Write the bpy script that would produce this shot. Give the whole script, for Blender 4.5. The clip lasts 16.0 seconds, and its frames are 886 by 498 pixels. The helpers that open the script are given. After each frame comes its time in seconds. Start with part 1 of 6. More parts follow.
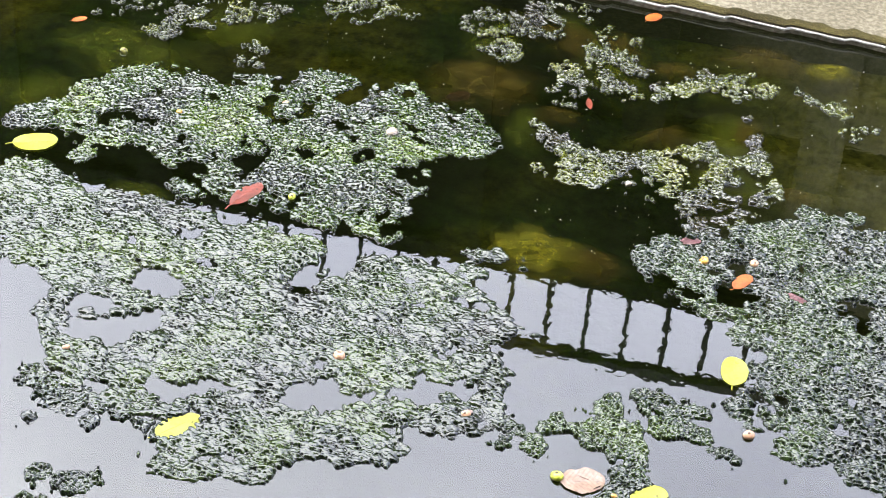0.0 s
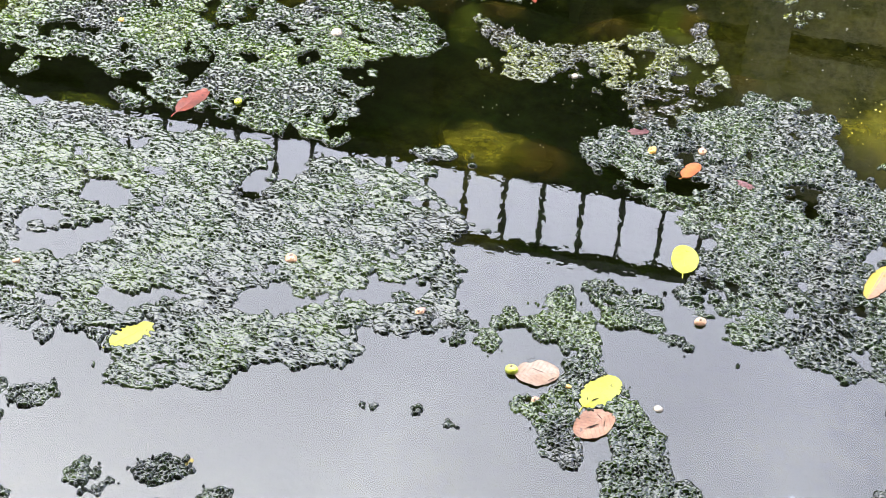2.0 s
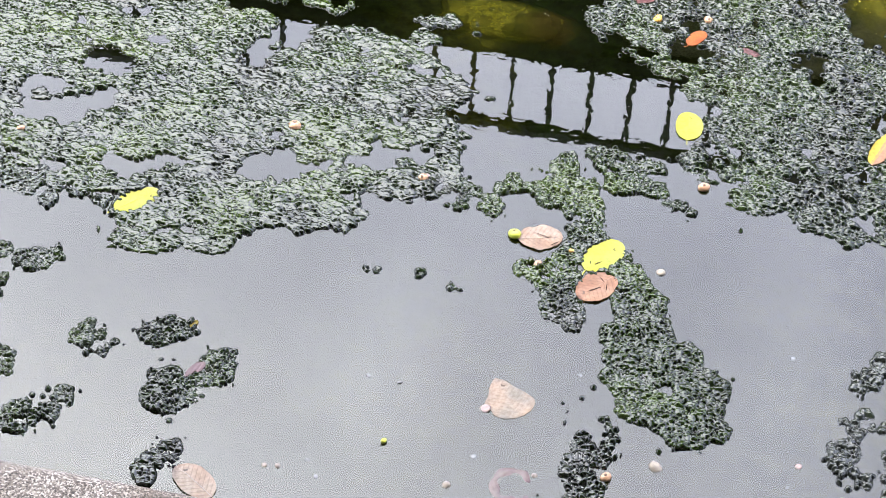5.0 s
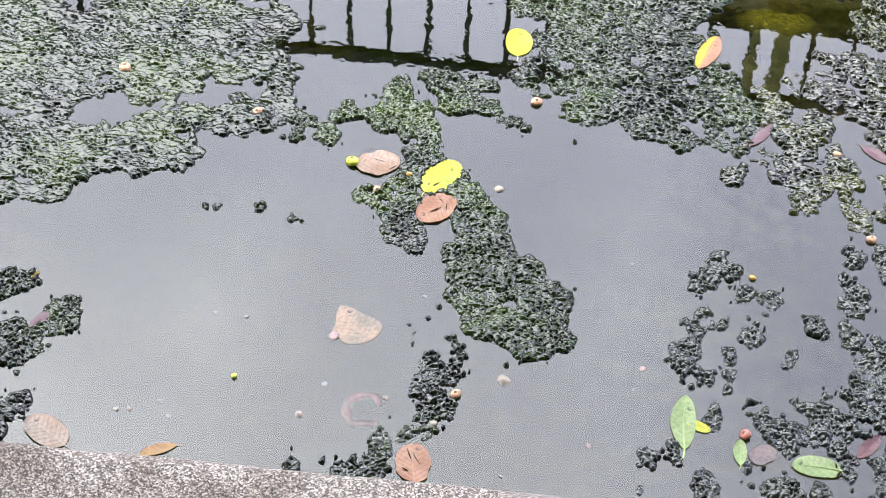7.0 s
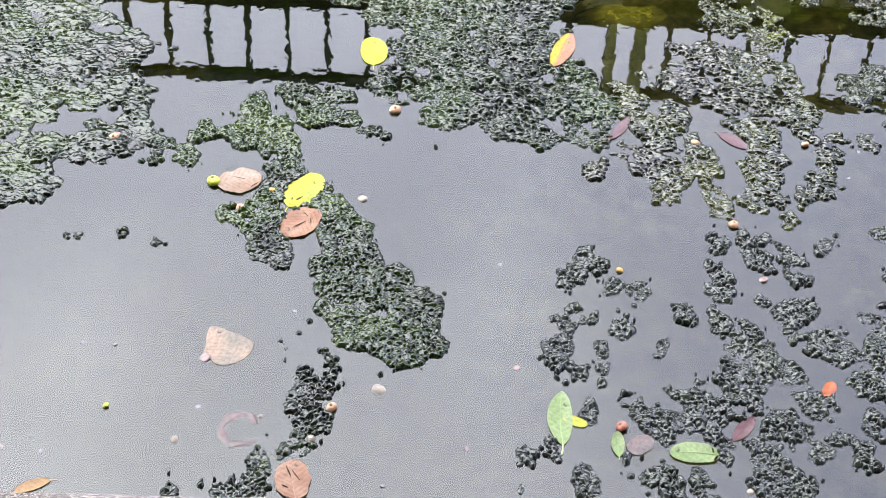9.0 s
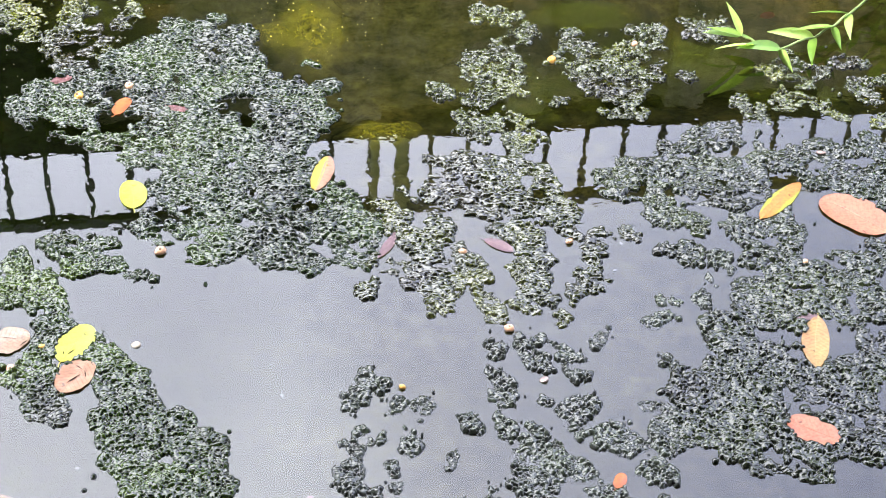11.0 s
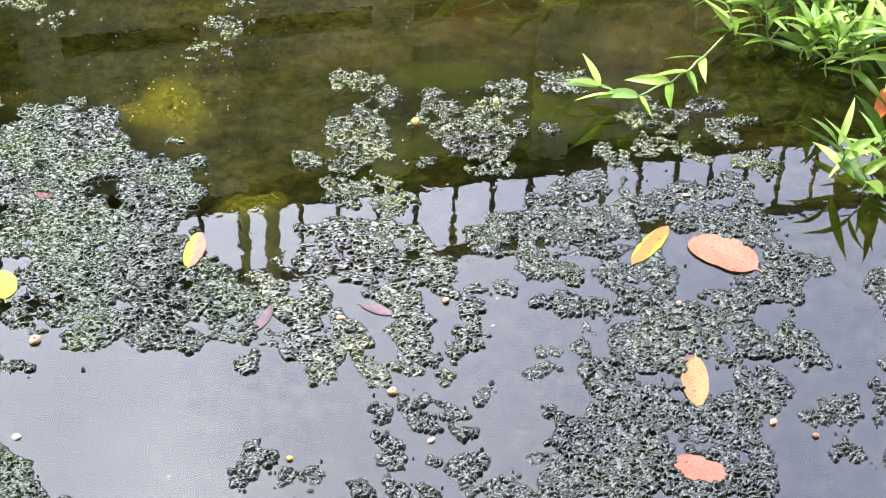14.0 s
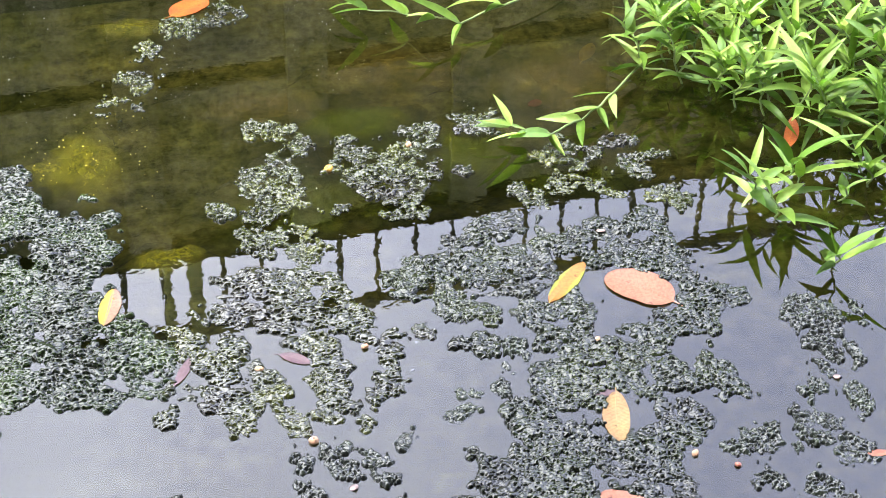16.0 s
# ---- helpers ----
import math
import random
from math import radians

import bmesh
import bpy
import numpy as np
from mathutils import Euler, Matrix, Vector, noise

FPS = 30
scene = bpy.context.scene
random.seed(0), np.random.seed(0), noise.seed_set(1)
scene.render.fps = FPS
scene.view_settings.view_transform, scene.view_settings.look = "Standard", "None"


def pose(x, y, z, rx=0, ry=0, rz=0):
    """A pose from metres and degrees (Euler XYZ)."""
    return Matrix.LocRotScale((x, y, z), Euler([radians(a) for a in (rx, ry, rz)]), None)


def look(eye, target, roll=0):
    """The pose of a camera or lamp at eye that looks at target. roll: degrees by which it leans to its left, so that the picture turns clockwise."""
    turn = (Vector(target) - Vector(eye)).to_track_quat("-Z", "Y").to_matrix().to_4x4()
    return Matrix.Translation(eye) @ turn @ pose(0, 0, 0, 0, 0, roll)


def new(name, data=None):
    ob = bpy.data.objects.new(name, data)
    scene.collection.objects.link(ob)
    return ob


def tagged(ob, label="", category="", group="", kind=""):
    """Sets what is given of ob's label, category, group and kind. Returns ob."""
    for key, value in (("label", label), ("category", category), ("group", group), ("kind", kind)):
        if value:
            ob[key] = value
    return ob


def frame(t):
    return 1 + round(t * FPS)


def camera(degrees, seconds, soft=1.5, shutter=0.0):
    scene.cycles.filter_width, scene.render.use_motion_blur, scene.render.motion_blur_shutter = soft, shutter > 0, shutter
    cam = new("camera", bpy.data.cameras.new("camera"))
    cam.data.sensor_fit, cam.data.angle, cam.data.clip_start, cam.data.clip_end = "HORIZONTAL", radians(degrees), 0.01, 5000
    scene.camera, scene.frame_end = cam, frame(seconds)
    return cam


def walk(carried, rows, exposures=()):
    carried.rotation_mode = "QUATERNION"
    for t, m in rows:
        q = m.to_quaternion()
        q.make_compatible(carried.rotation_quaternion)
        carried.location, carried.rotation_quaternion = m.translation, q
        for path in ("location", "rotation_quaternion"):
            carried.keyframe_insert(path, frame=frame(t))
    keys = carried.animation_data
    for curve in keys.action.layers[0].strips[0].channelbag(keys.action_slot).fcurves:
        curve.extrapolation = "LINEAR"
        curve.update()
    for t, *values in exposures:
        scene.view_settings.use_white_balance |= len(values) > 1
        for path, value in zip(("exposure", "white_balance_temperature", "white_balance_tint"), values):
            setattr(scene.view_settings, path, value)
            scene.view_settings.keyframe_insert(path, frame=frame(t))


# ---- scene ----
# ---- camera and its walk ----
cam = camera(28.0, 16.0, soft=1.0)
ROWS = [
    (0, 0.0000, 0.0000, 1.7000, 12.49, -36.29, 4.59),
    (0.5, 0.0054, 0.0019, 1.7009, 11.55, -37.05, 4.10),
    (1, 0.0117, 0.0038, 1.7029, 10.73, -37.78, 3.77),
    (1.5, 0.0159, 0.0037, 1.6967, 10.39, -38.31, 3.65),
    (2, 0.0161, -0.0004, 1.6994, 10.57, -39.38, 3.63),
    (2.5, 0.0154, -0.0002, 1.6971, 11.01, -40.56, 3.68),
    (3, 0.0152, -0.0045, 1.6978, 11.74, -41.47, 3.76),
    (3.2, 0.0258, -0.0046, 1.6959, 12.40, -41.68, 3.54),
    (5.3, 0.0398, -0.0305, 1.6661, 10.01, -43.11, 3.22),
    (5.5, 0.0386, -0.0288, 1.6764, 8.69, -43.44, 3.41),
    (6, 0.0553, -0.0321, 1.6767, 6.69, -43.70, 3.38),
    (6.5, 0.0717, -0.0340, 1.6824, 5.63, -44.38, 3.35),
    (7, 0.0757, -0.0353, 1.6806, 4.76, -44.81, 3.42),
    (7.5, 0.0802, -0.0327, 1.6776, 4.15, -44.80, 3.44),
    (8, 0.0795, -0.0313, 1.6793, 3.34, -44.75, 3.56),
    (8.5, 0.0835, -0.0349, 1.6760, 1.85, -44.62, 3.50),
    (9, 0.0956, -0.0320, 1.6753, -0.54, -44.22, 3.23),
    (9.5, 0.1069, -0.0329, 1.6805, -3.43, -43.19, 2.76),
    (10, 0.1177, -0.0278, 1.6732, -6.20, -41.91, 2.52),
    (10.2, 0.1195, -0.0194, 1.6813, -7.19, -41.74, 2.56),
    (12.3, 0.0984, -0.0179, 1.6904, -10.82, -38.02, 2.82),
    (12.5, 0.1017, -0.0216, 1.6911, -11.11, -38.10, 2.68),
    (13, 0.1032, -0.0207, 1.6909, -12.39, -38.51, 2.52),
    (13.5, 0.1031, -0.0211, 1.6895, -13.72, -38.53, 2.32),
    (14, 0.1109, -0.0213, 1.6925, -14.65, -38.11, 1.99),
    (14.5, 0.1171, -0.0245, 1.6904, -15.21, -37.44, 1.73),
    (15, 0.1226, -0.0215, 1.6905, -15.88, -37.10, 1.55),
    (15.5, 0.1216, -0.0205, 1.6920, -16.84, -36.95, 1.45),
    (16, 0.1383, -0.0257, 1.6896, -17.27, -36.60, 1.06),
]
walk(cam, [(t, pose(x, y, z, 90 + pitch, 0, yaw) @ pose(0, 0, 0, 0, 0, roll)) for t, x, y, z, yaw, pitch, roll in ROWS],
     exposures=[(0.0, 0.26), (1.5, 0.25), (3.0, 0.16), (5.5, 0.05), (7.5, -0.02), (9.0, 0.04), (10.2, 0.34), (12.5, 0.42), (16.0, 0.4)])

# ---- world and sun: a bright overcast day ----
world = bpy.data.worlds.new("overcast_sky")
scene.world = world
world.use_nodes = True
wn = world.node_tree.nodes
wl = world.node_tree.links
wn.clear()
w_out = wn.new("ShaderNodeOutputWorld")
w_back = wn.new("ShaderNodeBackground")
w_sky = wn.new("ShaderNodeTexSky")
w_sky.sky_type = "NISHITA"
w_sky.sun_disc = False
w_sky.sun_elevation = radians(70)
w_sky.sun_rotation = radians(-86)
w_mul = wn.new("ShaderNodeMix")
w_mul.data_type = "RGBA"
w_mul.blend_type = "MULTIPLY"
w_mul.inputs[0].default_value = 1.0
w_mul.inputs[7].default_value = (0.12, 0.12, 0.12, 1)
w_coord = wn.new("ShaderNodeTexCoord")
w_noise = wn.new("ShaderNodeTexNoise")
w_noise.inputs["Scale"].default_value = 2.6
w_noise.inputs["Detail"].default_value = 4.0
w_ramp = wn.new("ShaderNodeValToRGB")
w_ramp.color_ramp.elements[0].position = 0.30
w_ramp.color_ramp.elements[0].color = (7.6, 7.8, 9.3, 1)
w_ramp.color_ramp.elements[1].position = 0.70
w_ramp.color_ramp.elements[1].color = (10.3, 10.5, 12.3, 1)
# cloud grows brighter towards the hidden sun
SUN_WAY = Vector((-0.34, 0.02, 0.94)).normalized()
w_dot = wn.new("ShaderNodeVectorMath")
w_dot.operation = "DOT_PRODUCT"
w_dot.inputs[1].default_value = SUN_WAY
w_glow = wn.new("ShaderNodeMapRange")
w_glow.interpolation_type = "SMOOTHSTEP"
w_glow.inputs["From Min"].default_value = 0.62
w_glow.inputs["From Max"].default_value = 1.0
w_warm = wn.new("ShaderNodeMix")
w_warm.data_type = "RGBA"
w_warm.inputs[6].default_value = (0.89, 0.895, 0.925, 1)
w_warm.inputs[7].default_value = (2.25, 2.22, 1.97, 1)
w_lit = wn.new("ShaderNodeMix")
w_lit.data_type = "RGBA"
w_lit.blend_type = "MULTIPLY"
w_lit.inputs[0].default_value = 1.0
w_mix = wn.new("ShaderNodeMix")
w_mix.data_type = "RGBA"
w_mix.inputs[0].default_value = 0.85
wl.new(w_coord.outputs["Generated"], w_noise.inputs["Vector"])
wl.new(w_coord.outputs["Generated"], w_dot.inputs[0])
wl.new(w_dot.outputs["Value"], w_glow.inputs["Value"])
# and thicker, bluer cloud stands to the east
w_sep = wn.new("ShaderNodeSeparateXYZ")
w_east = wn.new("ShaderNodeMapRange")
w_east.interpolation_type = "SMOOTHSTEP"
w_east.inputs["From Min"].default_value = 0.02
w_east.inputs["From Max"].default_value = 0.42
w_tint = wn.new("ShaderNodeMix")
w_tint.data_type = "RGBA"
w_tint.inputs[6].default_value = (1.08, 1.085, 1.055, 1)
w_tint.inputs[7].default_value = (0.63, 0.655, 0.73, 1)
w_cloud = wn.new("ShaderNodeMix")
w_cloud.data_type = "RGBA"
w_cloud.blend_type = "MULTIPLY"
w_cloud.inputs[0].default_value = 1.0
wl.new(w_coord.outputs["Generated"], w_sep.inputs[0])
wl.new(w_sep.outputs["X"], w_east.inputs["Value"])
wl.new(w_east.outputs["Result"], w_tint.inputs[0])
wl.new(w_ramp.outputs["Color"], w_cloud.inputs[6])
wl.new(w_tint.outputs[2], w_cloud.inputs[7])
wl.new(w_noise.outputs["Fac"], w_ramp.inputs["Fac"])
wl.new(w_cloud.outputs[2], w_lit.inputs[6])
wl.new(w_glow.outputs["Result"], w_warm.inputs[0])
wl.new(w_warm.outputs[2], w_lit.inputs[7])
wl.new(w_sky.outputs["Color"], w_mul.inputs[6])
wl.new(w_mul.outputs[2], w_mix.inputs[6])
wl.new(w_lit.outputs[2], w_mix.inputs[7])
wl.new(w_mix.outputs[2], w_back.inputs["Color"])
w_back.inputs["Strength"].default_value = 1.0
wl.new(w_back.outputs["Background"], w_out.inputs["Surface"])

sun_data = bpy.data.lights.new("sun", "SUN")
sun_data.energy = 1.2
sun_data.angle = radians(14)
sun_data.color = (1.0, 0.96, 0.9)
sun = new("sun", sun_data)
sun.matrix_world = look(tuple(SUN_WAY * 10), (0, 0, 0))


# ---- materials ----
def material(name):
    m = bpy.data.materials.new(name)
    m.use_nodes = True
    return m, m.node_tree.nodes, m.node_tree.links, m.node_tree.nodes["Principled BSDF"]


def noise_node(n, l, scale, detail=4.0, rough=0.55, coord="Object", stretch=None):
    tc = n.new("ShaderNodeTexCoord")
    nz = n.new("ShaderNodeTexNoise")
    nz.inputs["Scale"].default_value = scale
    nz.inputs["Detail"].default_value = detail
    nz.inputs["Roughness"].default_value = rough
    if stretch:
        mp = n.new("ShaderNodeMapping")
        mp.inputs["Scale"].default_value = stretch
        l.new(tc.outputs[coord], mp.inputs["Vector"])
        l.new(mp.outputs["Vector"], nz.inputs["Vector"])
    else:
        l.new(tc.outputs[coord], nz.inputs["Vector"])
    return nz.outputs["Fac"]


def ramp(n, l, fac, *stops):
    r = n.new("ShaderNodeValToRGB")
    e = r.color_ramp.elements
    while len(e) < len(stops):
        e.new(0.5)
    for el, (p, c) in zip(e, stops):
        el.position = p
        el.color = (*c, 1)
    l.new(fac, r.inputs["Fac"])
    return r.outputs["Color"]


def blend(n, l, fac, a, b, mode="MIX"):
    x = n.new("ShaderNodeMix")
    x.data_type = "RGBA"
    x.blend_type = mode
    for sock, v in ((x.inputs[0], fac), (x.inputs[6], a), (x.inputs[7], b)):
        if isinstance(v, (int, float)):
            sock.default_value = v
        elif isinstance(v, tuple):
            sock.default_value = (*v, 1)
        else:
            l.new(v, sock)
    return x.outputs[2]


def bump(n, l, p, height, strength, distance):
    b = n.new("ShaderNodeBump")
    b.inputs["Strength"].default_value = strength
    b.inputs["Distance"].default_value = distance
    l.new(height, b.inputs["Height"])
    l.new(b.outputs["Normal"], p.inputs["Normal"])
    return b


def make_water():
    m, n, l, p = material("pond_water")
    p.inputs["Base Color"].default_value = (0.084, 0.080, 0.034, 1)
    p.inputs["Roughness"].default_value = 0.0
    p.inputs["IOR"].default_value = 1.5
    p.inputs["Transmission Weight"].default_value = 1.0
    h = noise_node(n, l, 38.0, 2.0, 0.45)
    bump(n, l, p, h, 0.025, 0.004)
    # milky suspended matter in the water
    d = n.new("ShaderNodeBsdfDiffuse")
    murk = ramp(n, l, noise_node(n, l, 2.2, 3.0), (0.35, (0.005, 0.007, 0.001)), (0.7, (0.016, 0.019, 0.004)))
    mx = n.new("ShaderNodeMixShader")
    tc = n.new("ShaderNodeTexCoord")
    wisp = noise_node(n, l, 5.0, 3.0)
    thick = None
    # two soft paler patches with wispy edges, drawn out across the channel
    for cx, cy, ax, ay in ((0.20, 1.62, 0.17, 0.45), (-0.34, 1.50, 0.13, 0.34)):
        mp = n.new("ShaderNodeMapping")
        mp.vector_type = "TEXTURE"
        mp.inputs["Location"].default_value = (cx, cy, 0)
        mp.inputs["Scale"].default_value = (ax, ay, 1)
        l.new(tc.outputs["Object"], mp.inputs["Vector"])
        ln = n.new("ShaderNodeVectorMath")
        ln.operation = "LENGTH"
        l.new(mp.outputs["Vector"], ln.inputs[0])
        ad = n.new("ShaderNodeMath")
        ad.operation = "MULTIPLY_ADD"
        ad.inputs[1].default_value = 0.6
        l.new(wisp, ad.inputs[0])
        l.new(ln.outputs["Value"], ad.inputs[2])
        mr = n.new("ShaderNodeMapRange")
        mr.interpolation_type = "SMOOTHSTEP"
        mr.inputs["From Min"].default_value = 1.35
        mr.inputs["From Max"].default_value = 0.2
        l.new(ad.outputs["Value"], mr.inputs["Value"])
        if thick:
            mxm = n.new("ShaderNodeMath")
            mxm.operation = "MAXIMUM"
            l.new(thick, mxm.inputs[0])
            l.new(mr.outputs["Result"], mxm.inputs[1])
            thick = mxm.outputs["Value"]
        else:
            thick = mr.outputs["Result"]
    l.new(blend(n, l, thick, murk, (0.27, 0.285, 0.24)), d.inputs["Color"])
    mx.inputs[0].default_value = 0.08
    l.new(p.outputs["BSDF"], mx.inputs[1])
    l.new(d.outputs["BSDF"], mx.inputs[2])
    l.new(mx.outputs["Shader"], n["Material Output"].inputs["Surface"])
    return m


def make_bed():
    m, n, l, p = material("pond_bed_silt")
    big = noise_node(n, l, 2.4, 4.0)
    c = ramp(n, l, big, (0.30, (0.008, 0.016, 0.005)), (0.46, (0.019, 0.038, 0.010)), (0.62, (0.090, 0.093, 0.016)), (0.75, (0.064, 0.038, 0.016)))
    # paler silt has settled in the shoal to the east
    c2 = ramp(n, l, noise_node(n, l, 5.0, 5.0, 0.6, stretch=(1, 2.2, 1)), (0.3, (0.051, 0.051, 0.022)), (0.5, (0.135, 0.130, 0.058)), (0.7, (0.255, 0.229, 0.084)))
    tc = n.new("ShaderNodeTexCoord")
    sep = n.new("ShaderNodeSeparateXYZ")
    l.new(tc.outputs["Object"], sep.inputs[0])
    mr = n.new("ShaderNodeMapRange")
    mr.interpolation_type = "SMOOTHSTEP"
    mr.inputs["From Min"].default_value = -0.1
    mr.inputs["From Max"].default_value = 0.45
    l.new(sep.outputs["X"], mr.inputs["Value"])
    c = blend(n, l, mr.outputs["Result"], c, c2)
    fine = noise_node(n, l, 30.0, 6.0, 0.72)
    c = blend(n, l, 0.9, c, ramp(n, l, fine, (0.36, (0.25, 0.25, 0.2)), (0.64, (1.6, 1.55, 1.3))), "MULTIPLY")
    l.new(c, p.inputs["Base Color"])
    p.inputs["Roughness"].default_value = 0.9
    p.inputs["Specular IOR Level"].default_value = 0.0
    bump(n, l, p, fine, 0.6, 0.01)
    return m


def make_algae(name, tone, wet_low, wet_high, ior, relief, grey=0.0, warm=1.0):
    """Wet algae: green over dark, glossy where the film of water lies, duller on the lumps."""
    m, n, l, p = material(name)
    big = noise_node(n, l, 7.0, 3.0)
    c = ramp(n, l, big, (0.34, (0.007 * tone, 0.010 * tone, 0.005 * tone)), (0.5, (0.012 * tone, 0.024 * tone, 0.005 * tone)),
             (0.66, (0.030 * tone, 0.052 * tone, 0.008 * tone)), (0.8, (0.020 * tone, 0.018 * tone, 0.009 * tone)))
    c = blend(n, l, 1.0, c, (warm, 1.0, 1.0), "MULTIPLY")
    c = blend(n, l, grey, c, (0.021 * tone, 0.022 * tone, 0.024 * tone))
    fine = noise_node(n, l, 260.0, 4.0, 0.65)
    c = blend(n, l, 0.8, c, ramp(n, l, fine, (0.35, (0.2, 0.22, 0.2)), (0.7, (1.9, 1.9, 1.4))), "MULTIPLY")
    l.new(c, p.inputs["Base Color"])
    wet = ramp(n, l, noise_node(n, l, 60.0, 3.0, 0.6), (0.50, (wet_low,) * 3), (0.70, (wet_high,) * 3))
    l.new(wet, p.inputs["Roughness"])
    p.inputs["IOR"].default_value = ior
    bump(n, l, p, fine, relief, 0.0014)
    return m


def make_concrete(name, a, b, speck, scale=1.0, rough=0.88, moss=None, grain=150.0, glint=1.9):
    m, n, l, p = material(name)
    big = noise_node(n, l, 3.0 * scale, 5.0, 0.65)
    c = ramp(n, l, big, (0.32, a), (0.68, b))
    grit = noise_node(n, l, grain * scale, 3.0, 0.7)
    c = blend(n, l, 0.85, c, ramp(n, l, grit, (0.40, speck), (0.5, (0.8, 0.78, 0.75)), (0.60, (glint, glint * 0.98, glint * 0.95))), "MULTIPLY")
    if moss:
        f = ramp(n, l, noise_node(n, l, 5.0, 6.0, 0.7), (0.45, (0, 0, 0)), (0.6, (1, 1, 1)))
        c = blend(n, l, f, c, moss)
    l.new(c, p.inputs["Base Color"])
    p.inputs["Roughness"].default_value = rough
    p.inputs["Specular IOR Level"].default_value = 0.15
    bump(n, l, p, grit, 0.8, 0.004)
    return m


def plain(name, colour, rough=0.6, var=0.25, scale=40.0, metal=0.0, spec=0.5):
    m, n, l, p = material(name)
    f = noise_node(n, l, scale, 4.0)
    lo = tuple(v * (1 - var) for v in colour)
    hi = tuple(min(1.0, v * (1 + var)) for v in colour)
    l.new(ramp(n, l, f, (0.3, lo), (0.7, hi)), p.inputs["Base Color"])
    p.inputs["Roughness"].default_value = rough
    p.inputs["Metallic"].default_value = metal
    p.inputs["Specular IOR Level"].default_value = spec
    bump(n, l, p, f, 0.15, 0.002)
    return m


def make_coping():
    """Exposed-aggregate concrete: pale, grey and dark grit in a brownish matrix, with broad damp stains."""
    m, n, l, p = material("weathered_coping_concrete")
    tc = n.new("ShaderNodeTexCoord")
    warp = n.new("ShaderNodeTexNoise")
    warp.inputs["Scale"].default_value = 400.0
    l.new(tc.outputs["Object"], warp.inputs["Vector"])
    shift = n.new("ShaderNodeVectorMath")
    shift.operation = "MULTIPLY_ADD"
    shift.inputs[1].default_value = (0.003, 0.003, 0.003)
    l.new(warp.outputs["Color"], shift.inputs[0])
    l.new(tc.outputs["Object"], shift.inputs[2])
    v = n.new("ShaderNodeTexVoronoi")
    v.inputs["Scale"].default_value = 560.0
    l.new(shift.outputs["Vector"], v.inputs["Vector"])
    hue = n.new("ShaderNodeSeparateXYZ")
    l.new(v.outputs["Color"], hue.inputs[0])
    c = ramp(n, l, hue.outputs["X"], (0.0, (0.045, 0.040, 0.037)), (0.22, (0.095, 0.082, 0.074)), (0.45, (0.155, 0.132, 0.112)), (0.7, (0.27, 0.242, 0.21)), (0.92, (0.47, 0.435, 0.39)))
    stain = ramp(n, l, noise_node(n, l, 9.0, 5.0, 0.65), (0.36, (0.62, 0.58, 0.54)), (0.54, (1.0, 0.98, 0.96)))
    c = blend(n, l, 1.0, c, stain, "MULTIPLY")
    l.new(c, p.inputs["Base Color"])
    p.inputs["Roughness"].default_value = 0.85
    p.inputs["Specular IOR Level"].default_value = 0.25
    bump(n, l, p, hue.outputs["X"], 0.6, 0.003)
    return m


WATER = make_water()
BED = make_bed()
ALGAE = make_algae("wet_algae", 0.8, 0.04, 0.28, 1.43, 0.2, warm=1.1)
ALGAE_MID = make_algae("thick_algae", 0.5, 0.05, 0.26, 1.5, 0.3, 0.2)
ALGAE_DULL = make_algae("dull_algae", 0.7, 0.06, 0.28, 1.42, 0.3, 0.3)
ALGAE_LIGHT = make_algae("bubbly_algae", 1.0, 0.08, 0.36, 1.46, 0.5, warm=1.6)
ALGAE_BAND = make_algae("olive_algae", 0.75, 0.04, 0.24, 1.5, 0.4, 0.2, warm=1.6)
ALGAE_PALE = make_algae("pale_filmed_algae", 0.8, 0.05, 0.30, 1.43, 0.3, 0.2, warm=1.1)
ALGAE_WET = make_algae("filmed_algae", 0.6, 0.03, 0.26, 1.43, 0.35, 0.5, warm=1.2)
ALGAE_GREY = make_algae("silted_algae", 1.2, 0.06, 0.30, 1.45, 0.3, 0.8)
COPING = make_coping()
FAR_CONCRETE = make_concrete("bank_concrete", (0.088, 0.077, 0.052), (0.165, 0.147, 0.108), (0.55, 0.53, 0.48), 0.7, glint=1.15)
WALL_DARK = make_concrete("dark_wall_concrete", (0.008, 0.010, 0.006), (0.028, 0.030, 0.018), (0.6, 0.6, 0.5), 0.6)
WALL_LIGHT = make_concrete("mossy_wall_concrete", (0.08, 0.08, 0.062), (0.18, 0.175, 0.14), (0.7, 0.7, 0.6), 0.6, moss=(0.09, 0.11, 0.03))


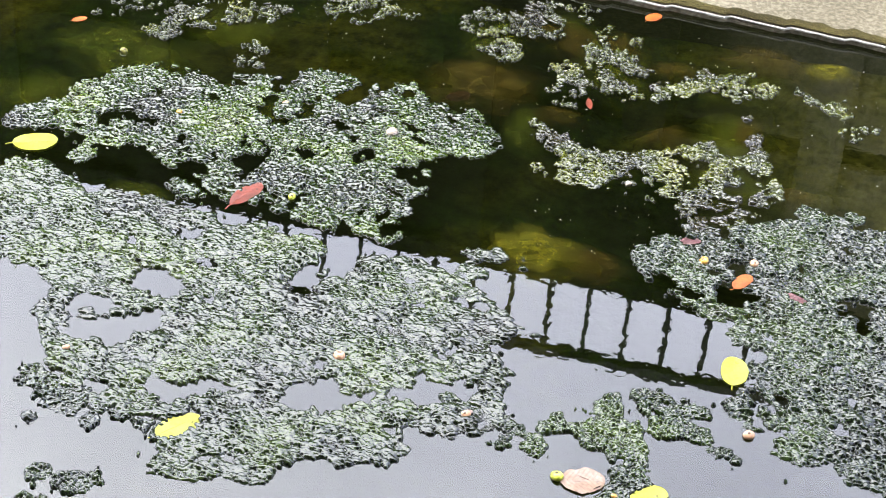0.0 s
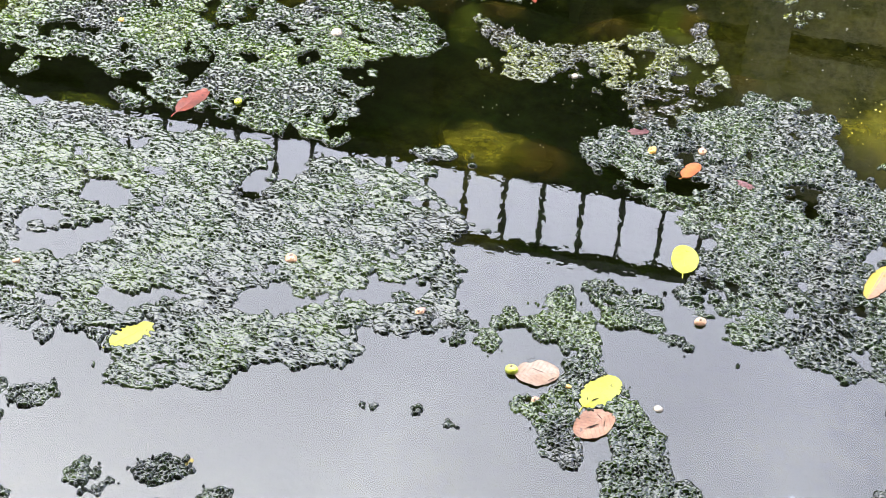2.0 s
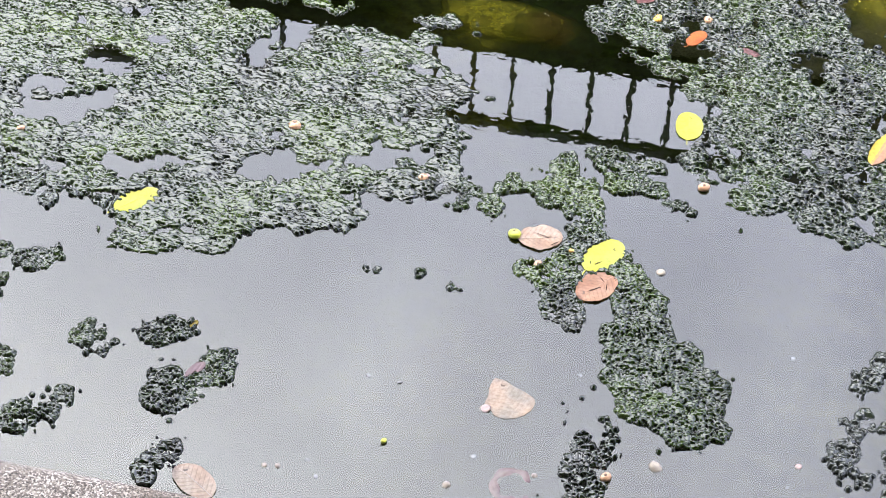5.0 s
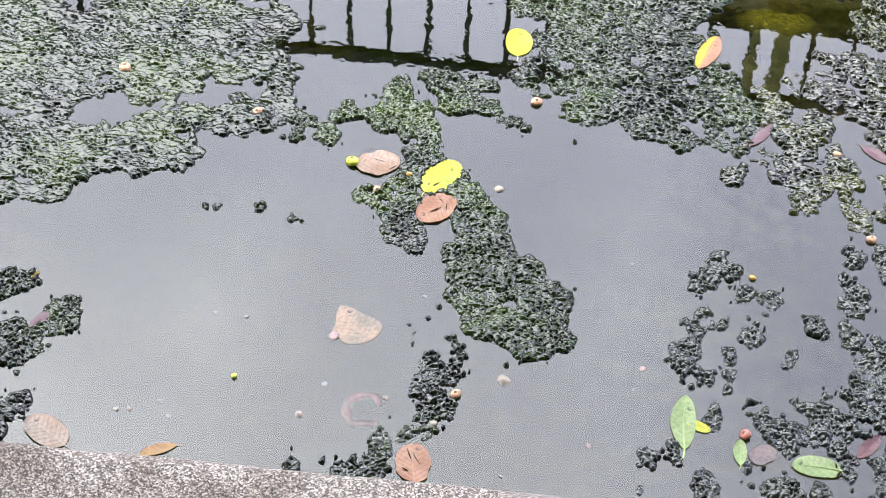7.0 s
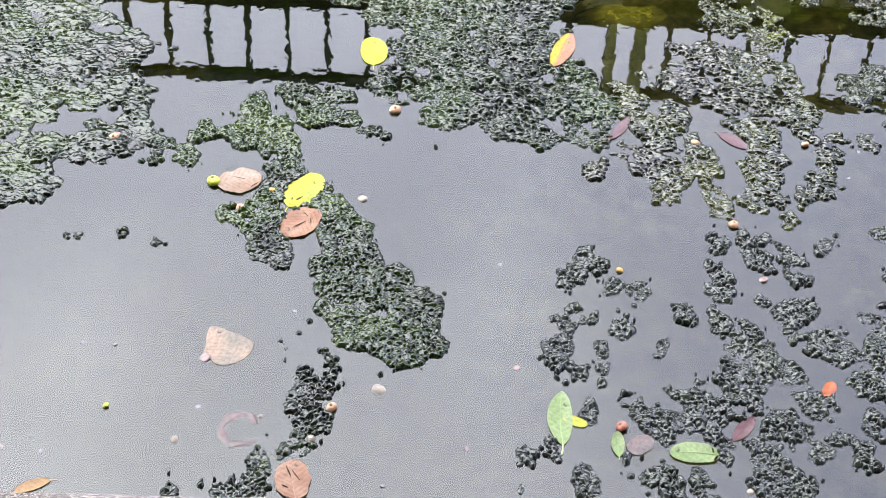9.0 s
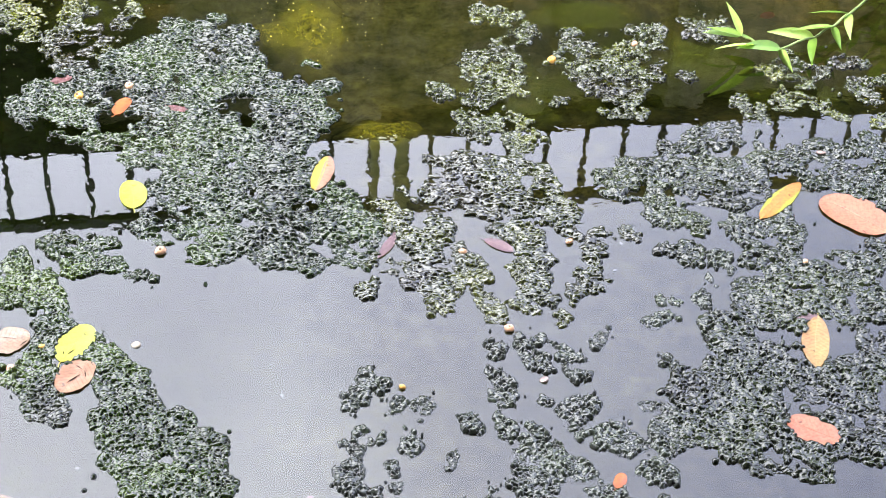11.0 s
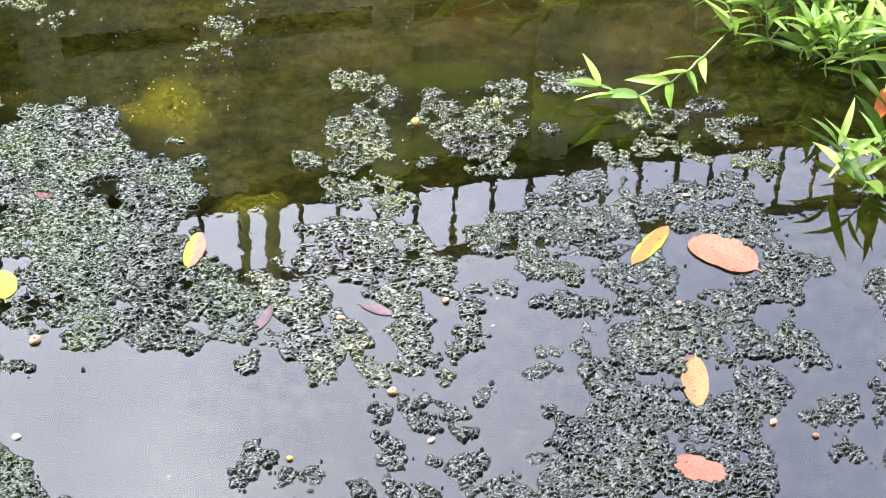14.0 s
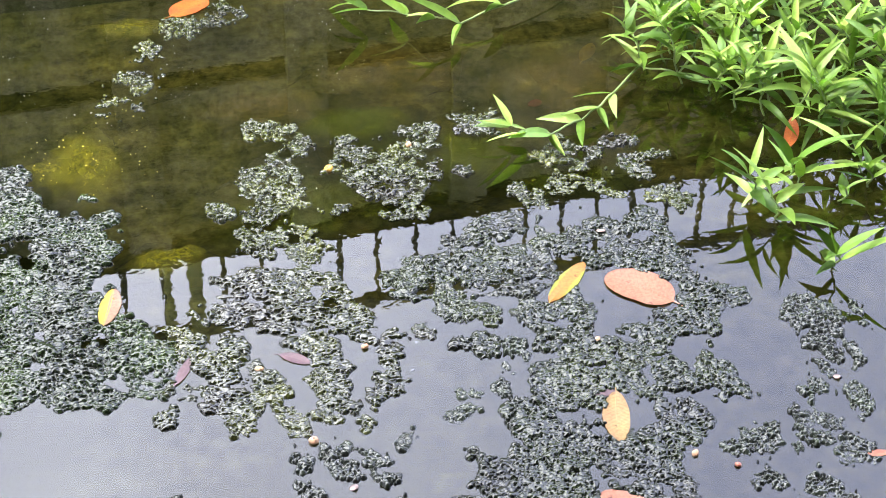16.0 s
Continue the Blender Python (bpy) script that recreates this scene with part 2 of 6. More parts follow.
def make_graded_wall():
    m, n, l, p = material("dark_to_pale_wall_concrete")
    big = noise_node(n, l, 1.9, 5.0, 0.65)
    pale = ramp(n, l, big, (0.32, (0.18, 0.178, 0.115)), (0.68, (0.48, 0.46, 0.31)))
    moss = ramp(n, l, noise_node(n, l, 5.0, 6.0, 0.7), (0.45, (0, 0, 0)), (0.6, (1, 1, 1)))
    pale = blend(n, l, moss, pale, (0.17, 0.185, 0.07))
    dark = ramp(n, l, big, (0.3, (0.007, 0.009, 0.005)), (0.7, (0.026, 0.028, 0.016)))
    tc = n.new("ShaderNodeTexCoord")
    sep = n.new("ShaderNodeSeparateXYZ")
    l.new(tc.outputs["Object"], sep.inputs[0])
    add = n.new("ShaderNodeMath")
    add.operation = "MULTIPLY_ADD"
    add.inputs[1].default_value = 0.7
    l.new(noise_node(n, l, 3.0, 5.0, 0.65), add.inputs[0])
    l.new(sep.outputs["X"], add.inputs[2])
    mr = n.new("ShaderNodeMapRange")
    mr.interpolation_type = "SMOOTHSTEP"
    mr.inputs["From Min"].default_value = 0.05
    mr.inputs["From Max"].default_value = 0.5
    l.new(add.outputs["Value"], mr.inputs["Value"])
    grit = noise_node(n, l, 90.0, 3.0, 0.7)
    # near-black at low x, pale mossy concrete at high x
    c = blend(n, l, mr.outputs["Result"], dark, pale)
    c = blend(n, l, 0.8, c, ramp(n, l, grit, (0.40, (0.7, 0.7, 0.6)), (0.60, (1.3, 1.3, 1.2))), "MULTIPLY")
    l.new(c, p.inputs["Base Color"])
    p.inputs["Roughness"].default_value = 0.88
    p.inputs["Specular IOR Level"].default_value = 0.15
    bump(n, l, p, grit, 0.8, 0.004)
    return m


WALL_MIX = make_graded_wall()
IRON = plain("dark_painted_iron", (0.010, 0.011, 0.012), 0.5, 0.3)
GREEN_PAINT = plain("green_painted_post", (0.36, 0.38, 0.12), 0.5, 0.35)


# ---- building helpers ----
def mesh_object(name, bm, mat, parent=None, label="", smooth=False):
    me = bpy.data.meshes.new(name)
    bm.to_mesh(me)
    bm.free()
    me.materials.append(mat)
    if smooth:
        for poly in me.polygons:
            poly.use_smooth = True
    ob = new(name, me)
    if parent:
        ob.parent = parent
    if label:
        ob["label"] = label
    return ob


def part(name, bm, mat, parent, label="", smooth=False):
    return mesh_object(name, bm, mat, parent, label, smooth)


def box(x0, x1, y0, y1, z0, z1, bevel=0.0):
    bm = bmesh.new()
    bmesh.ops.create_cube(bm, size=1.0)
    for v in bm.verts:
        v.co = Vector(((x0 + x1) / 2 + v.co.x * (x1 - x0), (y0 + y1) / 2 + v.co.y * (y1 - y0), (z0 + z1) / 2 + v.co.z * (z1 - z0)))
    if bevel:
        bmesh.ops.bevel(bm, geom=bm.edges[:], offset=bevel, segments=2, affect="EDGES")
    return bm


# ---- the channel: bed, water, banks ----
NEAR_EDGE, FAR_EDGE = 1.245, 3.192
X0, X1 = -6.0, 7.0


def grid_sheet(x0, x1, y0, y1, step, height):
    nx, ny = int((x1 - x0) / step) + 1, int((y1 - y0) / step) + 1
    gx, gy = np.meshgrid(np.linspace(x0, x1, nx), np.linspace(y0, y1, ny))
    vs = [(float(a), float(b), height(float(a), float(b))) for a, b in zip(gx.ravel(), gy.ravel())]
    fs = [(j * nx + i, j * nx + i + 1, (j + 1) * nx + i + 1, (j + 1) * nx + i) for j in range(ny - 1) for i in range(nx - 1)]
    return vs, fs


def bed_height(x, y):
    h = -0.17 + 0.035 * noise.noise((x * 2.1, y * 2.1, 3.0)) + 0.018 * noise.noise((x * 9, y * 9, 1.0))
    return h + 0.05 * max(0.0, (y - 2.5) / 0.7)


vs, fs = grid_sheet(X0, X1, NEAR_EDGE - 0.08, FAR_EDGE + 0.06, 0.04, bed_height)
me = bpy.data.meshes.new("pond_bed")
me.from_pydata(vs, [], fs)
me.materials.append(BED)
for poly in me.polygons:
    poly.use_smooth = True
tagged(new("pond_bed", me), "silty olive-brown pond bed under shallow murky water", "pond bed", kind="structure")

water = mesh_object("water", box(X0, X1, NEAR_EDGE - 0.05, FAR_EDGE + 0.03, -0.0005, 0.0), WATER)
bm = bmesh.new()
bm.faces.new([bm.verts.new(c) for c in ((X0, NEAR_EDGE - 0.05, 0), (X1, NEAR_EDGE - 0.05, 0), (X1, FAR_EDGE + 0.03, 0), (X0, FAR_EDGE + 0.03, 0))])
bm.to_mesh(water.data)
bm.free()
water.visible_shadow = False
tagged(water, "still murky pond water mirroring a pale overcast sky", "water", kind="structure")


def lip(x):
    """How far the far ledge's broken edge stands out at x."""
    s = (x + 0.05) / 0.12
    bay = math.floor(s)
    return 0.006 - (0.010 + 0.022 * max(0.0, noise.noise((bay * 3.7, 4.0, 0)))) * (s - bay) + 0.008 * noise.noise((x * 2.3, 4.0, 0)) + 0.002 * noise.noise((x * 40, 1.0, 0))


def rough_bank(name, y0, y1, z0, z1, mat, seed, bevel=0.02, step=0.02, amp=0.006, edge=None):
    """A bank slab along x with a rounded, worn edge towards the water (at y1 if y1 > y0)."""
    way = 1 if y1 > y0 else -1
    prof = [(y1 - way * 0.004, z0), (y1, z1 - bevel)]
    prof += [(y1 - way * bevel * (1 - math.cos(a)), z1 - bevel + bevel * math.sin(a)) for a in (0.5, 1.0, 1.5708)]
    prof += [(y1 - way * d, z1) for d in (0.05, 0.09, 0.14, 0.2, 0.3)] + [(y0, z1)]
    xs = np.arange(-2.2, 2.8, step)
    xs = np.concatenate(([X0], xs, [X1]))
    vs, fs, k = [], [], len(prof)
    for x in xs:
        for i, (y, z) in enumerate(prof):
            d = amp * (noise.noise((x * 4, y * 9 + z * 9, seed)) + 0.6 * noise.noise((x * 17, y * 23 + z * 23, seed + 5)))
            vs.append((float(x), y + d * (1 if i < len(prof) - 1 else 0) + (edge(float(x)) if edge and i < 6 else 0), z + 0.4 * d * (i > 0)))
    for a in range(len(xs) - 1):
        for i in range(k - 1):
            q = (a * k + i, a * k + i + 1, (a + 1) * k + i + 1, (a + 1) * k + i)
            fs.append(q if way > 0 else q[::-1])
    me = bpy.data.meshes.new(name)
    me.from_pydata(vs, [], fs)
    me.materials.append(mat)
    for poly in me.polygons:
        poly.use_smooth = True
    return new(name, me)


tagged(rough_bank("coping", 0.62, NEAR_EDGE - 0.010, -0.3, 0.035, COPING, 2.0, amp=0.003, edge=lambda x: 0.033 * (max(-2.0, min(2.0, x)) + 0.45) - 0.009), "rough speckled grey concrete coping at the water's edge", "coping", kind="structure")
tagged(rough_bank("far_ledge", 3.65, FAR_EDGE, -0.25, 0.012, FAR_CONCRETE, 7.0, 0.006, 0.02, 0.003, lip), "pale concrete ledge at the foot of the far wall", "ledge", kind="structure")


def edge_strip(name, y0, y1, z, mat, wob, label, category):
    """A thin strip that follows the broken edge of the far ledge."""
    vs, fs = [], []
    xs = np.arange(-2.2, 2.8, 0.012)
    for i, x in enumerate(xs):
        x = float(x)
        far = y1 + wob * (noise.noise((x * 9, 2.0, 5)) + 0.6 * noise.noise((x * 31, 3.0, 5)))
        for y, dz in ((y0, -0.0012), (y0 + 0.001, 0), ((y0 + far) / 2, 0.0012), (far, 0), (far + 0.001, -0.006)):
            vs.append((x, FAR_EDGE + lip(x) + y, z + dz))
        if i:
            for k in range(4):
                a = (i - 1) * 5 + k
                fs.append((a, a + 5, a + 6, a + 1))
    me = bpy.data.meshes.new(name)
    me.from_pydata(vs, [], fs)
    me.materials.append(mat)
    return tagged(new(name, me), label, category, kind="structure")


MOSS = make_concrete("damp_moss_band", (0.026, 0.021, 0.006), (0.075, 0.062, 0.018), (0.5, 0.5, 0.4), 2.0, glint=1.3)
# pale tone paints the bright lit edge of the ledge's lip
LIP_LIT = plain("lit_lip_edge", (0.42, 0.41, 0.35), 0.5, 0.3, 60.0)
tagged(mesh_object("channel_wall", box(X0, X1, FAR_EDGE - 0.018, FAR_EDGE + 0.02, -0.3, -0.003, 0.002), WALL_DARK), "dark slimy channel wall below the waterline", "wall", kind="structure")
edge_strip("moss_band", 0.006, 0.034, 0.0165, MOSS, 0.016, "olive-brown band of damp moss along the ledge", "moss")
edge_strip("ledge_lip", -0.0022, 0.0002, 0.0140, LIP_LIT, 0.0008, "pale rim along the far waterline, its lit edge painted in", "trim")
bm = box(X0, X1, -60, 0.625, -0.3, 0.03)
tagged(mesh_object("pavement", bm, COPING), "grey concrete pavement along the near bank", "pavement", kind="structure")
bm = box(-300, 300, 3.8, 300, -0.5, 0.9)
tagged(mesh_object("ground", bm, WALL_LIGHT), "concrete ground behind the far wall", "ground", kind="structure")

# unseen wall and slab on the camera's side, added to block sky light
tagged(mesh_object("wall_back", box(X0, X1, -1.9, -1.7, 0.03, 3.0), WALL_DARK), "unseen dark wall behind the camera, added to block sky light", "wall", kind="structure")
tagged(mesh_object("ceiling", box(X0, X1, -1.9, 2.15, 2.75, 2.9), WALL_DARK), "unseen dark slab overhead, added to block sky light", "ceiling", kind="structure")

# far wall in panels between pilasters
WALL_Y, WALL_TOP = 3.62, 1.06
wall = tagged(mesh_object("wall_far", box(X0, X1, WALL_Y + 0.03, 3.82, -0.3, WALL_TOP - 0.06), WALL_DARK), "dark to pale concrete retaining wall along the far bank", "wall", kind="structure")
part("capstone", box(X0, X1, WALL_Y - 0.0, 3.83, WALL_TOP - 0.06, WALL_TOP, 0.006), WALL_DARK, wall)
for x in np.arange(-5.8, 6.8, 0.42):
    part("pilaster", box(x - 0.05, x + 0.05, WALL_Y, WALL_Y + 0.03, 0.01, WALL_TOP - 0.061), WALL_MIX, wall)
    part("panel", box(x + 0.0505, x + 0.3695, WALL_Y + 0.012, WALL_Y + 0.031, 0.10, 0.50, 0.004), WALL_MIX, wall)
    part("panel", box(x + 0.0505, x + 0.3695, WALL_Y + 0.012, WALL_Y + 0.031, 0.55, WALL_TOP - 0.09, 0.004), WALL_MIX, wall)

# railing on the far wall
RAIL_Y, RAIL_TOP, PITCH = 3.79, 1.41, 0.1076
railing = tagged(new("railing"), "low dark iron railing on top of the far wall", "railing")
railing.location = (0, RAIL_Y, WALL_TOP)
for i in (k for k in range(-18, 32) if k != 11):
    x = -0.533 + i * PITCH - (0.053 if i > 10 else 0.0)  # a new length of railing starts past the posts
    part("bar", box(x - 0.0065, x + 0.0065, -0.0065, 0.0065, -0.02, RAIL_TOP - WALL_TOP - 0.01, 0.003), IRON, railing)
part("top_rail", box(-2.5, 2.9, -0.014, 0.014, RAIL_TOP - WALL_TOP - 0.012, RAIL_TOP - WALL_TOP + 0.02, 0.004), IRON, railing)
part("bottom_rail", box(-2.5, 2.9, -0.012, 0.012, 0.06, 0.085, 0.004), IRON, railing)

post = tagged(new("gate_post"), "mossy green wooden post standing in the railing", "post", "gate posts")
post.location = (0.55, RAIL_Y - 0.035, WALL_TOP)
part("shaft", box(-0.011, 0.011, -0.011, 0.011, -0.02, 0.37, 0.003), GREEN_PAINT, post)
part("cap", box(-0.014, 0.014, -0.014, 0.014, 0.371, 0.383, 0.003), GREEN_PAINT, post)
wide = tagged(new("gate_post"), "broad mossy green wooden post standing in the railing", "post", "gate posts")
wide.location = (0.622, RAIL_Y - 0.04, WALL_TOP)
part("shaft", box(-0.019, 0.019, -0.014, 0.014, -0.02, 0.40, 0.003), GREEN_PAINT, wide)
part("cap", box(-0.023, 0.023, -0.018, 0.018, 0.401, 0.415, 0.003), GREEN_PAINT, wide)


# ---- algae and silt under the surface ----
def make_sunken(name, a, b, c):
    m, n, l, p = material(name)
    col = ramp(n, l, noise_node(n, l, 14.0, 5.0, 0.65, "Generated"), (0.3, a), (0.5, b), (0.7, c))
    fine = noise_node(n, l, 9.0, 6.0, 0.75)
    col = blend(n, l, 0.75, col, ramp(n, l, fine, (0.40, (0.25, 0.25, 0.22)), (0.60, (1.5, 1.5, 1.2))), "MULTIPLY")
    l.new(col, p.inputs["Base Color"])
    p.inputs["Roughness"].default_value = 0.9
    p.inputs["Specular IOR Level"].default_value = 0.0
    bump(n, l, p, fine, 0.8, 0.008)
    # the growth thins out to loose threads at its rim
    tc = n.new("ShaderNodeTexCoord")
    flat = n.new("ShaderNodeVectorMath")
    flat.operation = "MULTIPLY"
    flat.inputs[1].default_value = (1, 1, 0)
    l.new(tc.outputs["Object"], flat.inputs[0])
    size = n.new("ShaderNodeVectorMath")
    size.operation = "LENGTH"
    l.new(flat.outputs["Vector"], size.inputs[0])
    rim = n.new("ShaderNodeMath")
    rim.operation = "ADD"
    l.new(size.outputs["Value"], rim.inputs[0])
    l.new(noise_node(n, l, 2.6, 5.0, 0.65), rim.inputs[1])
    thin = n.new("ShaderNodeMapRange")
    thin.interpolation_type = "SMOOTHSTEP"
    thin.inputs["From Min"].default_value = 0.5
    thin.inputs["From Max"].default_value = 1.3
    thin.inputs["To Min"].default_value = 0.75
    thin.inputs["To Max"].default_value = 0.0
    l.new(rim.outputs["Value"], thin.inputs["Value"])
    l.new(thin.outputs["Result"], p.inputs["Alpha"])
    return m


SUNKEN = {
    "yellow": (make_sunken("sunken_yellow_algae", (0.152, 0.144, 0.019), (0.361, 0.332, 0.048), (0.684, 0.608, 0.095)), "mustard-yellow algae growing below the surface"),
    "green": (make_sunken("sunken_green_algae", (0.016, 0.023, 0.005), (0.070, 0.092, 0.014), (0.20, 0.21, 0.035)), "soft dark green algae cloud below the surface"),
    "brown": (make_sunken("sunken_brown_algae", (0.024, 0.018, 0.005), (0.085, 0.058, 0.018), (0.22, 0.17, 0.05)), "brown rotting matter below the surface"),
}
mound_count = 0


def sunken_algae(kind, x, y, a, b, turn, top):
    """A soft mound that rises from the bed to a little below the surface."""
    global mound_count
    mound_count += 1
    bm = bmesh.new()
    rings, sides, rows = 12, 40, []
    for i in range(rings + 1):
        f = i / rings
        row = []
        for k in range(sides):
            g = 2 * math.pi * k / sides
            ux, uy = f * math.cos(g), f * math.sin(g)
            w = 1 + 0.45 * noise.noise((ux * 1.7 + mound_count * 3, uy * 1.7, 0.5)) + 0.2 * noise.noise((ux * 5 + mound_count, uy * 5, 2.5))
            h = top - 0.06 * f ** 2.2 + 0.018 * noise.noise((ux * a * 30, uy * b * 30, mound_count)) * (1 - 0.4 * f)
            row.append(bm.verts.new((ux * w, uy * w, min(-0.006, h))))
        rows.append(row)
    for p, q in zip(rows, rows[1:]):
        for k in range(sides):
            bm.faces.new((p[k], q[k], q[(k + 1) % sides], p[(k + 1) % sides]))
    bmesh.ops.remove_doubles(bm, verts=bm.verts[:], dist=0.0004)
    mat, label = SUNKEN[kind]
    ob = mesh_object("sunken_algae", bm, mat, smooth=True)
    ob.matrix_world = pose(x, y, 0, 0, 0, turn) @ Matrix.Diagonal((a * 1.25, b * 1.25, 1, 1))
    return tagged(ob, label, "algae", "sunken algae", "stuff")


sunken_algae("yellow", -0.361, 2.33, 0.089, 0.081, -16, -0.02)
sunken_algae("yellow", 0.061, 3.098, 0.051, 0.038, 56, -0.02)
sunken_algae("yellow", 0.298, 2.55, 0.14, 0.075, 85, -0.010)
sunken_algae("yellow", 0.412, 2.259, 0.054, 0.04, -6, -0.02)
sunken_algae("yellow", 0.236, 2.566, 0.058, 0.053, -16, -0.04)
sunken_algae("yellow", 0.451, 3.014, 0.082, 0.057, -21, -0.03)
sunken_algae("yellow", 0.962, 2.45, 0.089, 0.072, -11, -0.05)
sunken_algae("yellow", 0.382, 2.255, 0.072, 0.051, 0, -0.02)
sunken_algae("green", -1.231, 2.697, 0.193, 0.117, -8, -0.04)
sunken_algae("green", -1.068, 2.832, 0.119, 0.101, 25, -0.012)
sunken_algae("green", -1.307, 2.492, 0.123, 0.114, -14, -0.05)
sunken_algae("green", -0.897, 2.549, 0.201, 0.113, 22, -0.02)
sunken_algae("green", -0.453, 2.69, 0.103, 0.057, -72, -0.03)
sunken_algae("green", -0.335, 2.949, 0.166, 0.088, -73, -0.02)
sunken_algae("green", -0.095, 2.777, 0.138, 0.09, 87, -0.016)
sunken_algae("green", -0.096, 2.567, 0.097, 0.078, 55, -0.016)
sunken_algae("green", -0.088, 2.968, 0.096, 0.075, 55, -0.016)
sunken_algae("green", -0.492, 3.063, 0.126, 0.089, 32, -0.02)
sunken_algae("green", -1.021, 2.255, 0.095, 0.058, -18, -0.03)
sunken_algae("green", 0.602, 2.335, 0.175, 0.125, 60, -0.010)
sunken_algae("green", 0.95, 2.42, 0.16, 0.11, 10, -0.012)
sunken_algae("green", 0.780, 2.371, 0.150, 0.135, 69, -0.010)
sunken_algae("green", 0.771, 2.581, 0.141, 0.075, -11, -0.05)
sunken_algae("green", 0.795, 2.592, 0.111, 0.057, -16, -0.05)
sunken_algae("green", 1.1, 2.309, 0.155, 0.085, -9, -0.025)
sunken_algae("green", -0.07, 2.662, 0.131, 0.113, -68, -0.03)
sunken_algae("green", -0.586, 2.977, 0.134, 0.077, -80, -0.008)
sunken_algae("green", -0.361, 2.973, 0.154, 0.073, -72, -0.008)
sunken_algae("green", -0.129, 2.952, 0.101, 0.068, 33, -0.008)
sunken_algae("green", -0.075, 2.63, 0.11, 0.076, 84, -0.008)
sunken_algae("brown", -0.441, 3.035, 0.091, 0.065, -89, -0.02)
sunken_algae("brown", -0.576, 2.844, 0.143, 0.121, 42, -0.05)
sunken_algae("brown", -0.27, 2.347, 0.088, 0.059, -25, -0.05)
sunken_algae("brown", -0.073, 3.11, 0.12, 0.068, 1, -0.04)
sunken_algae("brown", -0.515, 3.046, 0.11, 0.06, 10, -0.008)
sunken_algae("brown", -0.365, 3.025, 0.10, 0.07, 40, -0.008)
sunken_algae("brown", -0.234, 2.978, 0.07, 0.05, 0, -0.010)
sunken_algae("yellow", 0.048, 3.10, 0.06, 0.035, 20, -0.012)
sunken_algae("brown", -0.081, 2.80, 0.09, 0.05, 80, -0.008)
sunken_algae("brown", 0.033, 2.63, 0.06, 0.04, 20, -0.010)
sunken_algae("brown", -0.41, 2.75, 0.06, 0.04, 10, -0.010)
sunken_algae("brown", -0.219, 2.78, 0.064, 0.038, 28, -0.06)
sunken_algae("brown", 0.961, 2.447, 0.139, 0.107, -5, -0.022)
sunken_algae("brown", 0.896, 2.728, 0.189, 0.143, -15, -0.02)
sunken_algae("brown", 1.186, 2.607, 0.166, 0.152, 38, -0.02)
sunken_algae("brown", 1.15, 2.36, 0.15, 0.08, 12, -0.018)
sunken_algae("brown", 0.62, 2.66, 0.16, 0.07, -8, -0.018)


# ---- fallen leaves ----
LEAF_SPOTS = []
LEAF_LOOKS = {
    "yellow": ("yellow fallen leaf floating on the water", (0.60, 0.57, 0.035), (0.47, 0.52, 0.06)),
    "yellowpink": ("yellow fallen leaf with a pink-brown half", (0.56, 0.44, 0.05), (0.42, 0.22, 0.15)),
    "redbrown": ("red-brown wet fallen leaf", (0.28, 0.055, 0.03), (0.18, 0.04, 0.025)),
    "orange": ("small orange fallen leaf", (0.58, 0.17, 0.03), (0.45, 0.10, 0.03)),
    "dry": ("crumpled pinkish-cream dead leaf", (0.50, 0.365, 0.28), (0.40, 0.25, 0.165)),
    "dryorange": ("crumpled orange-brown dead leaf", (0.50, 0.28, 0.17), (0.36, 0.16, 0.08)),
    "pale": ("pale peach waterlogged leaf clouded with silt", (0.44, 0.305, 0.21), (0.29, 0.24, 0.185)),
    "washed": ("washed-out pinkish dead leaf at the coping", (0.36, 0.275, 0.21), (0.34, 0.22, 0.15)),
    "pinkpale": ("pale pinkish waterlogged leaf", (0.26, 0.18, 0.165), (0.20, 0.155, 0.14)),
    "orangegreen": ("orange leaf with a yellow-green rim", (0.50, 0.22, 0.04), (0.34, 0.38, 0.04)),
    "green": ("fresh green fallen leaf", (0.27, 0.37, 0.13), (0.35, 0.44, 0.19)),
    "maroon": ("dark maroon fallen leaf", (0.15, 0.05, 0.055), (0.22, 0.11, 0.11)),
    "pinkpurple": ("dull pink-purple fallen leaf", (0.24, 0.145, 0.155), (0.16, 0.09, 0.105)),
    "salmon": ("large salmon-pink fallen leaf", (0.56, 0.19, 0.11), (0.50, 0.22, 0.13)),
    "tan": ("tan-yellow fallen leaf lying on algae", (0.52, 0.33, 0.12), (0.46, 0.25, 0.10)),
    "brown": ("brown soaked dead leaf on algae", (0.16, 0.07, 0.035), (0.10, 0.045, 0.025)),
    "mustard": ("mustard-yellow sunken dead leaf", (0.40, 0.30, 0.03), (0.30, 0.20, 0.03)),
}


